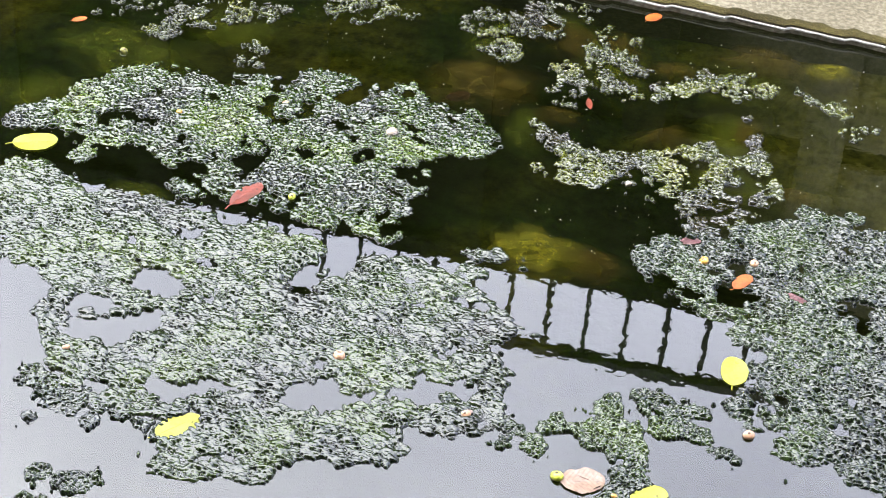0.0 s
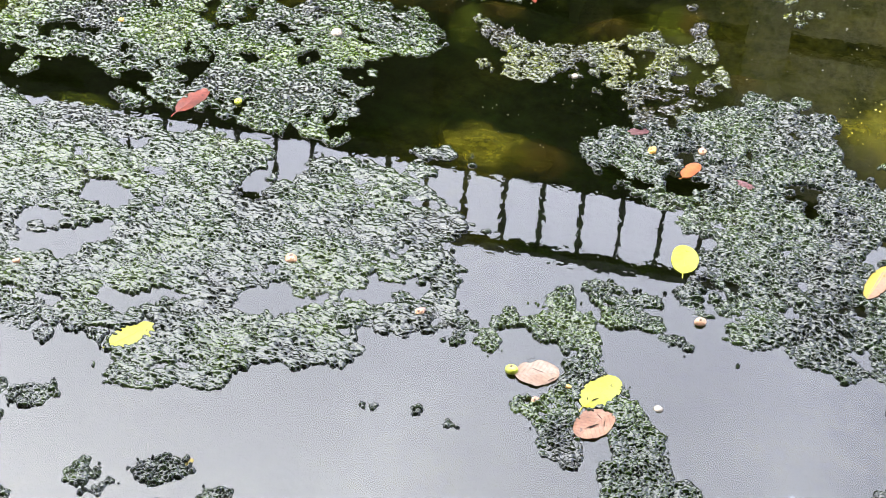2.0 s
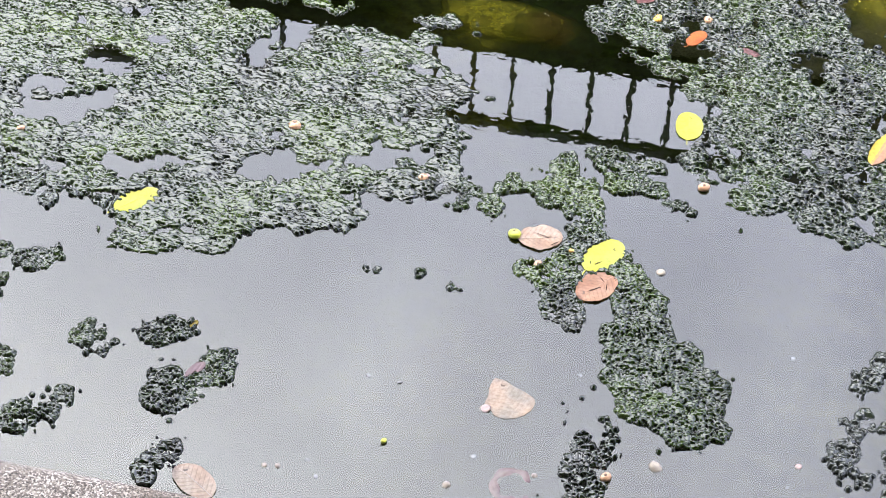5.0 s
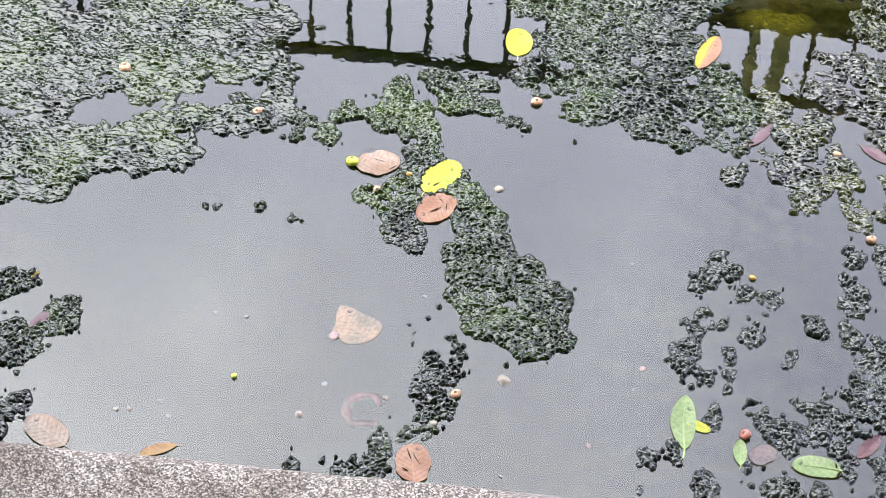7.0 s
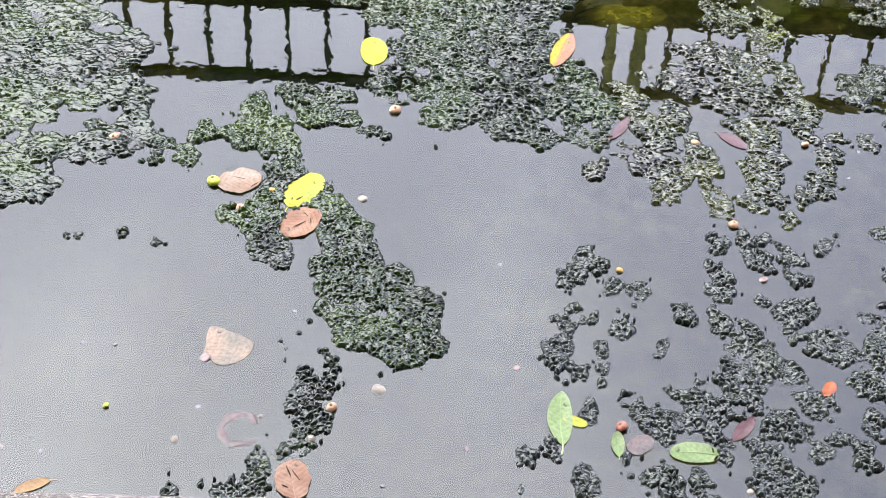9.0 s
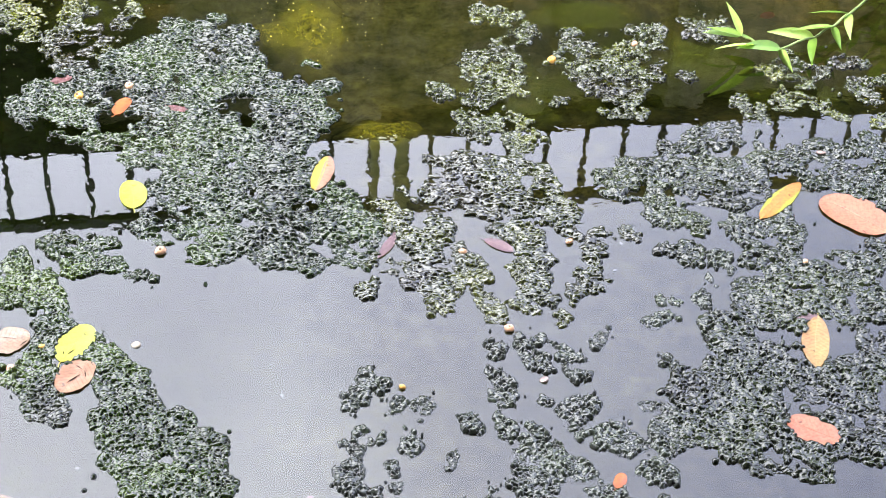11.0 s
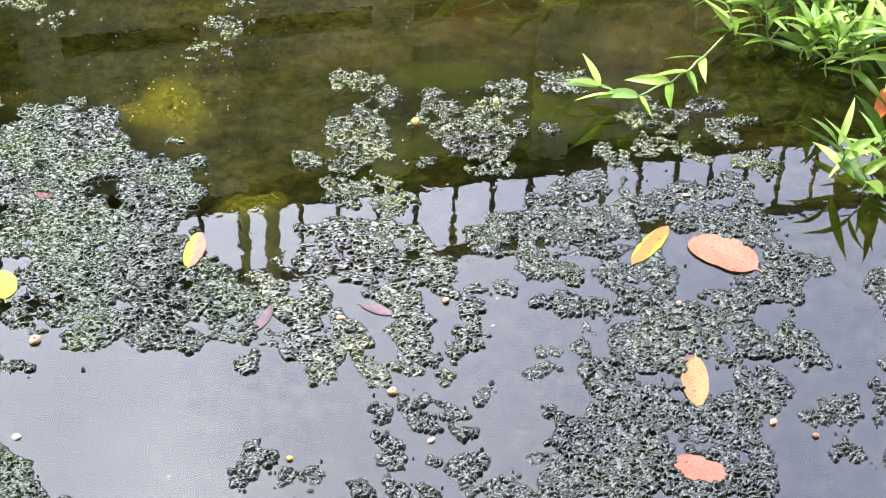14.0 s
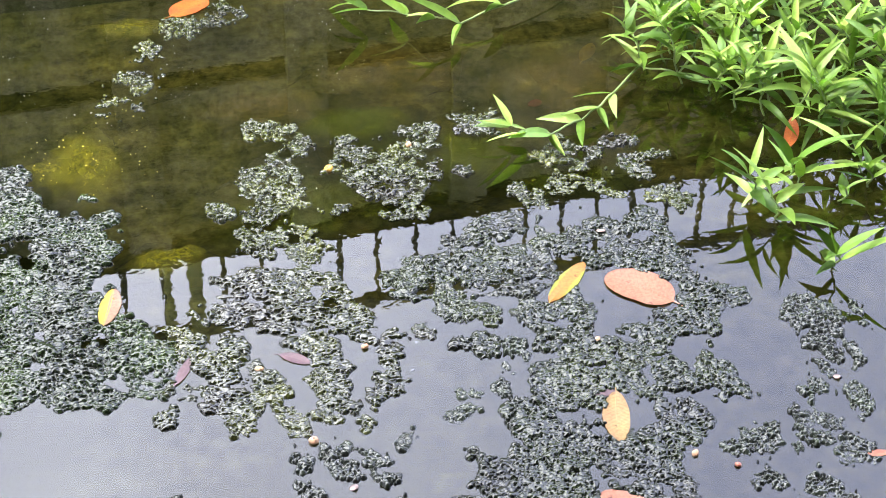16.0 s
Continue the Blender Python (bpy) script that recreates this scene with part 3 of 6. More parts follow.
def leaf_material(kind, a, b):
    m, n, l, p = material(kind + "_leaf")
    f = noise_node(n, l, 22.0, 3.0, 0.5)
    if kind in ("yellowpink", "orangegreen"):
        # the two colours lie side by side, or as middle and rim
        tc = n.new("ShaderNodeTexCoord")
        sep = n.new("ShaderNodeSeparateXYZ")
        l.new(tc.outputs["Object"], sep.inputs[0])
        side = sep.outputs["Y"]
        if kind == "orangegreen":
            mag = n.new("ShaderNodeMath")
            mag.operation = "ABSOLUTE"
            l.new(side, mag.inputs[0])
            side = mag.outputs["Value"]
        add = n.new("ShaderNodeMath")
        add.operation = "MULTIPLY_ADD"
        add.inputs[1].default_value = 0.016
        l.new(f, add.inputs[0])
        l.new(side, add.inputs[2])
        mr = n.new("ShaderNodeMapRange")
        lo, hi = (0.014, 0.004) if kind == "yellowpink" else (0.015, 0.021)
        mr.inputs["From Min"].default_value = lo
        mr.inputs["From Max"].default_value = hi
        l.new(add.outputs["Value"], mr.inputs["Value"])
        f = mr.outputs["Result"]
    c = ramp(n, l, f, (0.38, a), (0.62, b))
    fine = noise_node(n, l, 160.0, 4.0, 0.6)
    c = blend(n, l, 0.7, c, ramp(n, l, fine, (0.32, (0.62, 0.6, 0.55)), (0.6, (1.08, 1.08, 1.05))), "MULTIPLY")
    # side veins run out from the rib
    vc = n.new("ShaderNodeTexCoord")
    vs = n.new("ShaderNodeSeparateXYZ")
    l.new(vc.outputs["Object"], vs.inputs[0])
    va = n.new("ShaderNodeMath")
    va.operation = "ABSOLUTE"
    l.new(vs.outputs["Y"], va.inputs[0])
    vm = n.new("ShaderNodeMath")
    vm.operation = "MULTIPLY_ADD"
    vm.inputs[1].default_value = -0.75
    l.new(va.outputs["Value"], vm.inputs[0])
    l.new(vs.outputs["X"], vm.inputs[2])
    vw = n.new("ShaderNodeMath")
    vw.operation = "PINGPONG"
    vw.inputs[1].default_value = 0.0036
    l.new(vm.outputs["Value"], vw.inputs[0])
    vr = n.new("ShaderNodeMapRange")
    vr.inputs["From Max"].default_value = 0.0009
    l.new(vw.outputs["Value"], vr.inputs["Value"])
    deep = 0.30 if kind in ("dry", "dryorange", "brown", "washed", "tan") else 0.14
    c = blend(n, l, 1.0, c, ramp(n, l, vr.outputs["Result"], (0.0, (1 - deep,) * 3), (1.0, (1, 1, 1))), "MULTIPLY")
    spots = ramp(n, l, noise_node(n, l, 70.0, 2.0, 0.5), (0.68, (0, 0, 0)), (0.72, (1, 1, 1)))
    c = blend(n, l, spots, c, tuple(v * (0.35 if kind != "dry" else 0.6) for v in a))
    l.new(c, p.inputs["Base Color"])
    p.inputs["Roughness"].default_value = 0.12 if kind in ("pale", "pinkpale", "washed") else 0.38
    bump(n, l, p, fine, 0.3, 0.0015)
    return m


LEAF_MATS = {k: leaf_material(k, a, b) for k, (_, a, b) in LEAF_LOOKS.items()}
ROT = plain("leaf_rot", (0.012, 0.007, 0.004), 0.9, 0.3, spec=0.1)
RIBS = {k: plain(k + "_leaf_rib", tuple(min(1, v * (1.25 if k == "green" else 0.92)) for v in a), 0.5) for k, (_, a, b) in LEAF_LOOKS.items()}
leaf_count = 0


def fallen_leaf(kind, x, y, turn, length, width, z):
    """An oval leaf with a pointed tip, its rib and stalk; turn: heading from base to tip."""
    global leaf_count
    leaf_count += 1
    r = random.Random(leaf_count * 7)
    crumple = {"dry": 0.03, "dryorange": 0.045, "brown": 0.07, "washed": 0.03, "pale": 0.006, "pinkpale": 0.012}.get(kind, 0.014) * length
    cup, bend = (0.0 if kind == "pale" else r.uniform(0.004, 0.02)) * width, r.uniform(-0.05, 0.05) * length
    nu, nv = 22, 10
    bm = bmesh.new()
    rows = []
    edge_seed = r.uniform(0, 50)
    blunt = width > 0.42 * length

    def surface(u, v):
        w = width / 2 * (1 - abs(2 * u - 1) ** (2.3 if blunt else 1.9)) ** (0.52 if blunt else 0.66) * (1 + (0.22 if kind in ("dry", "dryorange", "brown", "pinkpale") else 0.06) * noise.noise((u * 5, v * 2, edge_seed)))
        if kind == "pale":
            # broad at the base, drawn out to a crooked tip
            w = width / 2 * 1.1 * math.sin(math.pi * u ** 0.62) ** 0.75 * (1 + 0.3 * noise.noise((u * 4, v * 2, edge_seed)))
        px = (u - 0.5) * length
        py = v * w + bend * math.sin(math.pi * u)
        pz = cup * v * v + crumple * 0.6 * (noise.noise((u * 4 + edge_seed, v * 1.6, 0.3)) + 0.5 * noise.noise((u * 11 + edge_seed, v * 4, 0.7))) + (0.0001 if kind == "pale" else 0.0008) * abs(math.sin(u * 26)) * abs(v)
        return Vector((px, py, pz))

    for i in range(nu + 1):
        u = 0.004 + 0.992 * i / nu
        rows.append([bm.verts.new(surface(u, -1 + 2 * j / nv)) for j in range(nv + 1)])
    for i in range(nu):
        for j in range(nv):
            bm.faces.new((rows[i][j], rows[i + 1][j], rows[i + 1][j + 1], rows[i][j + 1]))
    bmesh.ops.solidify(bm, geom=bm.faces[:], thickness=0.0002 if kind == "pale" else 0.0006)
    low = min(v.co.z for v in bm.verts)
    thing = new("fallen_leaf")
    rest = z if z < 0 else (0.0004 - low if kind == "pale" else 0.0007 - 0.9 * low)
    if z > 0:
        LEAF_SPOTS.append((x, y, 0.49 * length, 0.48 * width, turn))
    thing.matrix_world = pose(x, y, rest, *((0, 0) if kind == "pale" else (r.uniform(-0.8, 0.8), r.uniform(-0.8, 0.8))), turn)
    part("blade", bm, LEAF_MATS[kind], thing, smooth=True).data.set_sharp_from_angle(angle=radians(50))
    bm = bmesh.new()
    path = [surface(0.004 + 0.93 * i / 12, 0) + Vector((0, 0, 0.0006 if kind == "green" else 0.0001)) for i in range(13)]
    stalk = [path[0] + Vector((-0.013 * k * length / 0.08, 0.003 * k * k * r.uniform(-1, 1), -0.0006 * k)) for k in (1.0, 0.5)]
    tube(bm, stalk + path, (0.0011 if kind == "green" else 0.0007) * max(0.5, length / 0.08), 0.0002)
    if kind == "pale":
        bm.free()
    else:
        part("rib", bm, RIBS[kind], thing, smooth=True)
    tagged(thing, LEAF_LOOKS[kind][0], "leaf", "fallen leaves")
    return thing


def marks(leaf, spots):
    """Dark rot marks on a leaf: place, half length, half width and turn of each."""
    tops = [v.co for v in leaf.children[0].data.vertices]
    for px, py, a, b, turn in spots:
        a, b = a * 0.8, b * 0.6
        bm = bmesh.new()
        ring = []
        for k in range(12):
            g = 2 * math.pi * k / 12
            wob = 1 + 0.35 * noise.noise((k * 0.9, px * 300, a * 500))
            q = Vector((a * wob * math.cos(g), b * wob * math.sin(g), 0))
            q.rotate(Euler((0, 0, radians(turn))))
            x, y = px + q.x, py + q.y
            near = min(tops, key=lambda c: (c.x - x) ** 2 + (c.y - y) ** 2 - 0.02 * c.z)
            ring.append(bm.verts.new((x, y, near.z + 0.0008)))
        bm.faces.new(ring)
        bmesh.ops.solidify(bm, geom=bm.faces[:], thickness=0.0004)
        part("rot_mark", bm, ROT, leaf, "dark rotten mark")
    return leaf


def curled_petal(x, y, outer, inner):
    """A pale pink petal curled into an open ring, soaked and level with the surface."""
    bm = bmesh.new()
    rows = []
    for k in range(36):
        g = radians(25) + radians(310) * k / 35
        wob = 1 + 0.22 * noise.noise((math.cos(g) * 1.6, math.sin(g) * 1.6, 4.0))
        slim = 0.35 + 0.65 * math.sin(math.pi * k / 35) ** 0.5
        row = []
        for j in range(5):
            f = inner + (outer - inner) * (0.5 + (j / 4 - 0.5) * slim)
            row.append(bm.verts.new((f * wob * math.cos(g), 1.1 * f * wob * math.sin(g), 0.0009 + 0.0006 * math.sin(k * 0.7) - 0.0004 * (j - 2) ** 2)))
        rows.append(row)
    for p, q in zip(rows, rows[1:]):
        for j in range(4):
            bm.faces.new((p[j], q[j], q[j + 1], p[j + 1]))
    bmesh.ops.solidify(bm, geom=bm.faces[:], thickness=0.0005)
    ob = mesh_object("curled_petal", bm, LEAF_MATS["pinkpale"], smooth=True)
    ob.location = (x, y, 0)
    return tagged(ob, "pale pink soaked petal curled into a ring", "petal")


def tube(bm, path, r0, r1, sides=6):
    rings = []
    for i, p in enumerate(path):
        d = (path[min(i + 1, len(path) - 1)] - path[max(i - 1, 0)]).normalized()
        a = d.orthogonal().normalized()
        b = d.cross(a)
        rad = r0 + (r1 - r0) * i / (len(path) - 1)
        rings.append([bm.verts.new(p + rad * (a * math.cos(k * 2 * math.pi / sides) + b * math.sin(k * 2 * math.pi / sides))) for k in range(sides)])
    for q, s in zip(rings, rings[1:]):
        # match the turn of neighbouring rings
        off = min(range(sides), key=lambda o: sum((q[k].co - s[(k + o) % sides].co).length for k in range(sides)))
        for k in range(sides):
            bm.faces.new((q[k], q[(k + 1) % sides], s[(k + 1 + off) % sides], s[(k + off) % sides]))


fallen_leaf("yellow", -1.242, 2.317, 28, 0.076, 0.053, 0.006)
fallen_leaf("redbrown", -0.849, 2.295, 69, 0.084, 0.034, 0.006)
fallen_leaf("yellow", -0.741, 1.726, 52, 0.072, 0.040, 0.006)
fallen_leaf("yellow", -0.008, 2.112, 95, 0.067, 0.041, 0.006)
fallen_leaf("orange", -0.023, 2.340, 63, 0.048, 0.024, 0.006)
marks(fallen_leaf("dry", -0.177, 1.806, 20, 0.064, 0.048, 0.006), ((0.018, -0.017, 0.009, 0.0016, 25), (-0.005, 0.025, 0.01, 0.0012, 10), (0.004, 0.002, 0.012, 0.0008, -35)))
marks(fallen_leaf("yellow", -0.085, 1.792, 62, 0.079, 0.046, 0.006), ((-0.024, 0.004, 0.0035, 0.0012, 30), (-0.018, -0.004, 0.0075, 0.0022, -20)))
marks(fallen_leaf("dryorange", -0.084, 1.726, -124, 0.068, 0.046, 0.006), ((0.004, 0.002, 0.014, 0.0015, -15), (-0.010, 0.010, 0.008, 0.0012, 40), (-0.016, -0.004, 0.008, 0.001, 75)))
fallen_leaf("yellowpink", 0.281, 2.139, 71, 0.091, 0.032, 0.006)
fallen_leaf("pale", -0.160, 1.497, 128, 0.072, 0.052, 0.006)
fallen_leaf("washed", -0.497, 1.262, 149, 0.065, 0.040, 0.006)
marks(fallen_leaf("dryorange", -0.053, 1.284, 99, 0.060, 0.042, 0.006), ((0.012, 0.006, 0.012, 0.0012, 15), (0.006, -0.002, 0.013, 0.001, 25), (-0.010, 0.012, 0.006, 0.002, 60)))
fallen_leaf("tan", -0.359, 1.255, -153, 0.046, 0.016, 0.006)
fallen_leaf("green", 0.268, 1.400, 90, 0.087, 0.032, 0.006)
fallen_leaf("yellow", 0.284, 1.396, -22, 0.032, 0.015, 0.006)
fallen_leaf("green", 0.336, 1.363, 90, 0.041, 0.017, 0.006)
marks(fallen_leaf("green", 0.429, 1.353, 179, 0.062, 0.032, 0.006), ((-0.025, 0.006, 0.007, 0.0028, 60), (-0.022, -0.006, 0.005, 0.0018, 100)))
fallen_leaf("pinkpale", 0.363, 1.363, 41, 0.038, 0.027, 0.006)
fallen_leaf("maroon", 0.493, 1.397, 53, 0.051, 0.018, 0.006)
fallen_leaf("orange", 0.607, 1.470, 59, 0.028, 0.016, 0.006)
fallen_leaf("pinkpurple", 0.362, 1.960, 60, 0.064, 0.015, 0.006)
fallen_leaf("pinkpurple", 0.526, 1.944, -40, 0.050, 0.021, 0.006)
fallen_leaf("maroon", 0.063, 2.328, -25, 0.039, 0.020, 0.006)
fallen_leaf("orangegreen", 0.975, 2.011, 43, 0.118, 0.033, 0.006)
fallen_leaf("salmon", 1.078, 1.967, 130, 0.117, 0.078, 0.006)
fallen_leaf("tan", 0.939, 1.698, -108, 0.109, 0.039, 0.006)
fallen_leaf("pinkpurple", 0.939, 1.749, 10, 0.033, 0.014, 0.006)
fallen_leaf("salmon", 0.884, 1.533, 144, 0.074, 0.049, 0.006)
fallen_leaf("maroon", -0.121, 2.421, 25, 0.038, 0.019, 0.006)
fallen_leaf("orange", -0.308, 3.156, 56, 0.041, 0.026, 0.006)
fallen_leaf("redbrown", -0.364, 2.786, -74, 0.037, 0.012, 0.006)
fallen_leaf("brown", -0.600, 2.730, 44, 0.050, 0.032, -0.006)
fallen_leaf("orange", 0.563, 3.028, 30, 0.092, 0.053, 0.006)
fallen_leaf("orange", 1.497, 2.310, 58, 0.108, 0.025, 0.006)
fallen_leaf("mustard", 1.258, 2.683, 54, 0.072, 0.028, -0.02)
fallen_leaf("redbrown", 1.101, 2.532, 26, 0.029, 0.021, -0.012)
fallen_leaf("salmon", 1.260, 1.529, -6, 0.033, 0.013, 0.006)
fallen_leaf("pinkpurple", -0.559, 1.437, 68, 0.034, 0.009, 0.006)
fallen_leaf("salmon", -0.769, 1.749, 95, 0.022, 0.012, -0.004)
fallen_leaf("brown", 0.817, 1.387, 64, 0.065, 0.026, 0.006)
fallen_leaf("pinkpurple", 0.782, 1.403, -0, 0.029, 0.013, 0.006)
fallen_leaf("orange", -1.349, 2.732, 44, 0.029, 0.017, 0.006)
fallen_leaf("mustard", -0.585, 1.514, 59, 0.017, 0.008, 0.006)
fallen_leaf("pinkpurple", -0.550, 1.444, 74, 0.021, 0.010, 0.006)

curled_petal(-0.126, 1.357, 0.030, 0.015)

# ---- floating algae ----
def field(x, y, patches):
    """How far inside (metres, positive) the points lie in a set of elliptical patches."""
    best = np.full(x.shape, -1.0)
    which = np.zeros(x.shape, int)
    for i, patch in enumerate(patches):
        if len(patch) == 6:
            # a stroke that tapers from one end to the other, drawn out across the channel
            ax, ay, ar, bx, by, br = patch
            dx, dy, py = bx - ax, 0.66 * (by - ay), 0.66 * (y - ay)
            k = np.clip(((x - ax) * dx + py * dy) / (dx * dx + dy * dy + 1e-9), 0, 1)
            f = ar + (br - ar) * k - np.hypot(x - ax - k * dx, py - k * dy)
            which = np.where(f > best, i, which)
            best = np.maximum(best, f)
            continue
        cx, cy, a, b, deg = patch
        c, s = math.cos(radians(deg)), math.sin(radians(deg))
        u, v = (x - cx) * c + (y - cy) * s, (y - cy) * c - (x - cx) * s
        f = (1 - np.sqrt((u / a) ** 2 + (v / b) ** 2)) * min(a, b)
        which = np.where(f > best, i, which)
        best = np.maximum(best, f)
    return best, which


def lattice_noise(x, y, size, seed):
    """Smooth value noise on a grid of that cell size."""
    r = np.random.RandomState(seed)
    t = r.rand(256, 256)
    gx, gy = x / size + 97.0, y / size + 61.0
    i, j = np.floor(gx).astype(int), np.floor(gy).astype(int)
    fx, fy = gx - i, gy - j
    fx, fy = fx * fx * (3 - 2 * fx), fy * fy * (3 - 2 * fy)
    q = lambda a, b: t[a % 256, b % 256]
    return (q(i, j) * (1 - fx) + q(i + 1, j) * fx) * (1 - fy) + (q(i, j + 1) * (1 - fx) + q(i + 1, j + 1) * fx) * fy - 0.5


def lump_mesh(name, lx, ly, lr, lh, la, mat, rough, crinkle, grain, CELL, dome, long, skirt, folds):
    """One relief of rounded lumps grown into each other: centres, radii, heights and turns."""
    pad = 0.032
    x0, y0 = lx.min() - pad, ly.min() - pad
    nx, ny = int((lx.max() + pad - x0) / CELL) + 2, int((ly.max() + pad - y0) / CELL) + 2
    film, top = np.zeros((ny, nx)), np.zeros((ny, nx))
    ci, cj = np.round((lx - x0) / CELL).astype(int), np.round((ly - y0) / CELL).astype(int)
    reach = int(lr.max() * 1.45 / CELL) + 1
    ca, sa = np.cos(la), np.sin(la)
    for dj in range(-reach, reach + 1):
        for di in range(-reach, reach + 1):
            i, j = ci + di, cj + dj
            dx, dy = x0 + i * CELL - lx, y0 + j * CELL - ly
            u, v = (dx * ca + dy * sa) / (lr * 1.2 * long), (dy * ca - dx * sa) / (lr * 1.2 / long)
            d2 = u * u + v * v
            ok = (i >= 0) & (j >= 0) & (i < nx) & (j < ny) & (d2 < 1)
            k = 1 - d2[ok]
            np.add.at(film, (j[ok], i[ok]), 0.003 * k)
            np.maximum.at(top, (j[ok], i[ok]), lh[ok] * k ** dome)
    on = film > 0.0006
    gx, gy = np.meshgrid(x0 + np.arange(nx) * CELL, y0 + np.arange(ny) * CELL)
    fold = np.abs(lattice_noise(gx + 0.012 * lattice_noise(gx, gy, 0.014, 3), gy * 1.35, 0.0125, 4))
    z = 0.0022 * (1 - np.exp(-film / 0.002)) + top - 0.0040 * folds * rough * np.maximum(0, 0.30 - fold)
    # crinkled threads drawn over the lumps
    wx, wy = gx + 0.010 * lattice_noise(gx, gy, 0.009, 11), gy + 0.010 * lattice_noise(gx, gy, 0.009, 12)
    z += 0.60 * grain * crinkle * (0.25 - np.abs(lattice_noise(*((wx, wy * 1.3) if grain < 0.007 else (wx * 0.55 - wy * 0.2, wy * 1.5)), grain, 13))) * np.minimum(1, film / 0.0015)
    # long slack folds drawn out by the wind
    su, sv = gx * 0.87 - gy * 0.5, gy * 0.87 + gx * 0.5
    z += 0.0035 * folds * crinkle * (0.2 - np.abs(lattice_noise(su * 0.36 + wx * 0.1, sv, 0.017, 14))) * np.minimum(1, film / 0.0015)
    z += 0.0014 * folds * rough * lattice_noise(gx, gy, 0.0055, 5) + 0.003 * lattice_noise(gx, gy, 0.045, 6) + 0.0042 * lattice_noise(gx + 0.3 * gy, gy, 0.021, 16) + 0.0003
    # the surface film climbs to the mat in a smooth rim
    near = on.astype(float)
    kern = np.exp(-(np.arange(-8, 9) * CELL / 0.0026) ** 2)
    kern /= kern.sum()
    near = np.apply_along_axis(np.convolve, 0, near, kern, "same")
    near = np.apply_along_axis(np.convolve, 1, near, kern, "same")
    rim = (near > 0.3) & (near < 0.56) & ~on
    z = np.where(on, z + skirt, np.where(rim, skirt * 4 * (near - 0.3) + 0.0001, -0.004))
    on = on | rim
    face = on[:-1, :-1] | on[1:, :-1] | on[:-1, 1:] | on[1:, 1:]
    idx = np.arange(nx * ny).reshape(ny, nx)
    quads = np.stack([idx[:-1, :-1][face], idx[:-1, 1:][face], idx[1:, 1:][face], idx[1:, :-1][face]], 1)
    used, inv = np.unique(quads.ravel(), return_inverse=True)
    co = np.stack([gx.ravel()[used], gy.ravel()[used], z.ravel()[used]], 1)
    quads = inv.reshape(-1, 4)
    me = bpy.data.meshes.new(name)
    me.vertices.add(len(co))
    me.vertices.foreach_set("co", co.astype(np.float32).ravel())
    me.loops.add(quads.size)
    me.loops.foreach_set("vertex_index", quads.astype(np.int32).ravel())
    me.polygons.add(len(quads))
    me.polygons.foreach_set("loop_start", np.arange(0, quads.size, 4, dtype=np.int32))
    me.polygons.foreach_set("use_smooth", np.ones(len(quads), bool))
    me.update()
    me.validate()
    me.materials.append(mat)
    return me


TAKEN, WIDE = [], []


def algae(label, patches, holes=(), apart=False, loose=0.0, size=1.0, seed=1, rag=0.03, tall=1.0, mat=ALGAE, crinkle=0.85, grain=0.0065, cell=0.0015, gaps=-0.46, thin=0.0, dome=0.9, long=1.13, skirt=0.0003, folds=1.0):
    """A floating mat of lumps over elliptical patches (x, y, half length, half width, turn); apart: every patch a clump of its own."""
    r = np.random.RandomState(seed)
    p = np.array([q if len(q) == 5 else (q[i], q[i + 1], q[i + 2], 0, 0) for q in patches for i in ((0,) if len(q) == 5 else (0, 3))])
    m = p[:, 2].max() + 0.03
    size *= 0.9
    step = 0.0056 * size
    gx, gy = np.meshgrid(np.arange(p[:, 0].min() - m, p[:, 0].max() + m, step), np.arange(p[:, 1].min() - m, p[:, 1].max() + m, step * 0.9))
    x = (gx + (np.arange(gx.shape[0]) % 2)[:, None] * step / 2 + (r.rand(*gx.shape) - 0.5) * step * 0.9).ravel()
    y = (gy + (r.rand(*gy.shape) - 0.5) * step * 0.9).ravel()
    f, which = field(x, y, patches)
    f = f - thin + rag * lattice_noise(x, y, 0.05, seed + 1) + 0.6 * rag * lattice_noise(x, y, 0.018, seed + 2)
    if len(holes):
        f = np.minimum(f, -field(x, y, holes)[0] + 0.045 * lattice_noise(x, y, 0.03, seed + 3) + 0.02 * lattice_noise(x, y, 0.011, seed + 4))
    keep = ((f > 0) & (r.rand(len(x)) > loose) | (f > -0.01) & (r.rand(len(x)) < 0.012)) & (y < FAR_EDGE - 0.01) & (y > NEAR_EDGE - 0.015)
    # tiny clearings
    keep &= lattice_noise(x, y, 0.035, seed + 7) + 0.5 * lattice_noise(x, y, 0.013, seed + 8) > gaps
    # the leaves lie on bare film
    keep &= field(x, y, LEAF_SPOTS)[0] < 0.0
    for q in TAKEN:
        keep &= field(x, y, q)[0] < 0.0
    TAKEN.append(patches)
    if not apart:
        WIDE.append(patches)
    x, y, f, which = x[keep], y[keep], f[keep], which[keep]
    rad = size * (0.0026 + 0.0048 * r.rand(len(x)) ** 3)
    high = tall * rad * (0.26 + 0.44 * r.rand(len(x)))
    turn = (0.8 if long < 1.2 else 0.45) * r.randn(len(x)) - (0.0 if long < 1.2 else 0.25)
    groups = sorted(set(which.tolist())) if apart else [None]
    made = []
    for g in groups:
        s = which == g if apart else np.ones(len(x), bool)
        if s.sum() < 2:
            continue
        name = "algae_clump" if apart else "algae_mat"
        ob = new(name, lump_mesh(name, x[s], y[s], rad[s], high[s], turn[s], mat, tall, 0.4 * crinkle, grain, cell, dome, long, skirt, folds))
        made.append(tagged(ob, label, "algae", "floating algae", "stuff"))
    return made


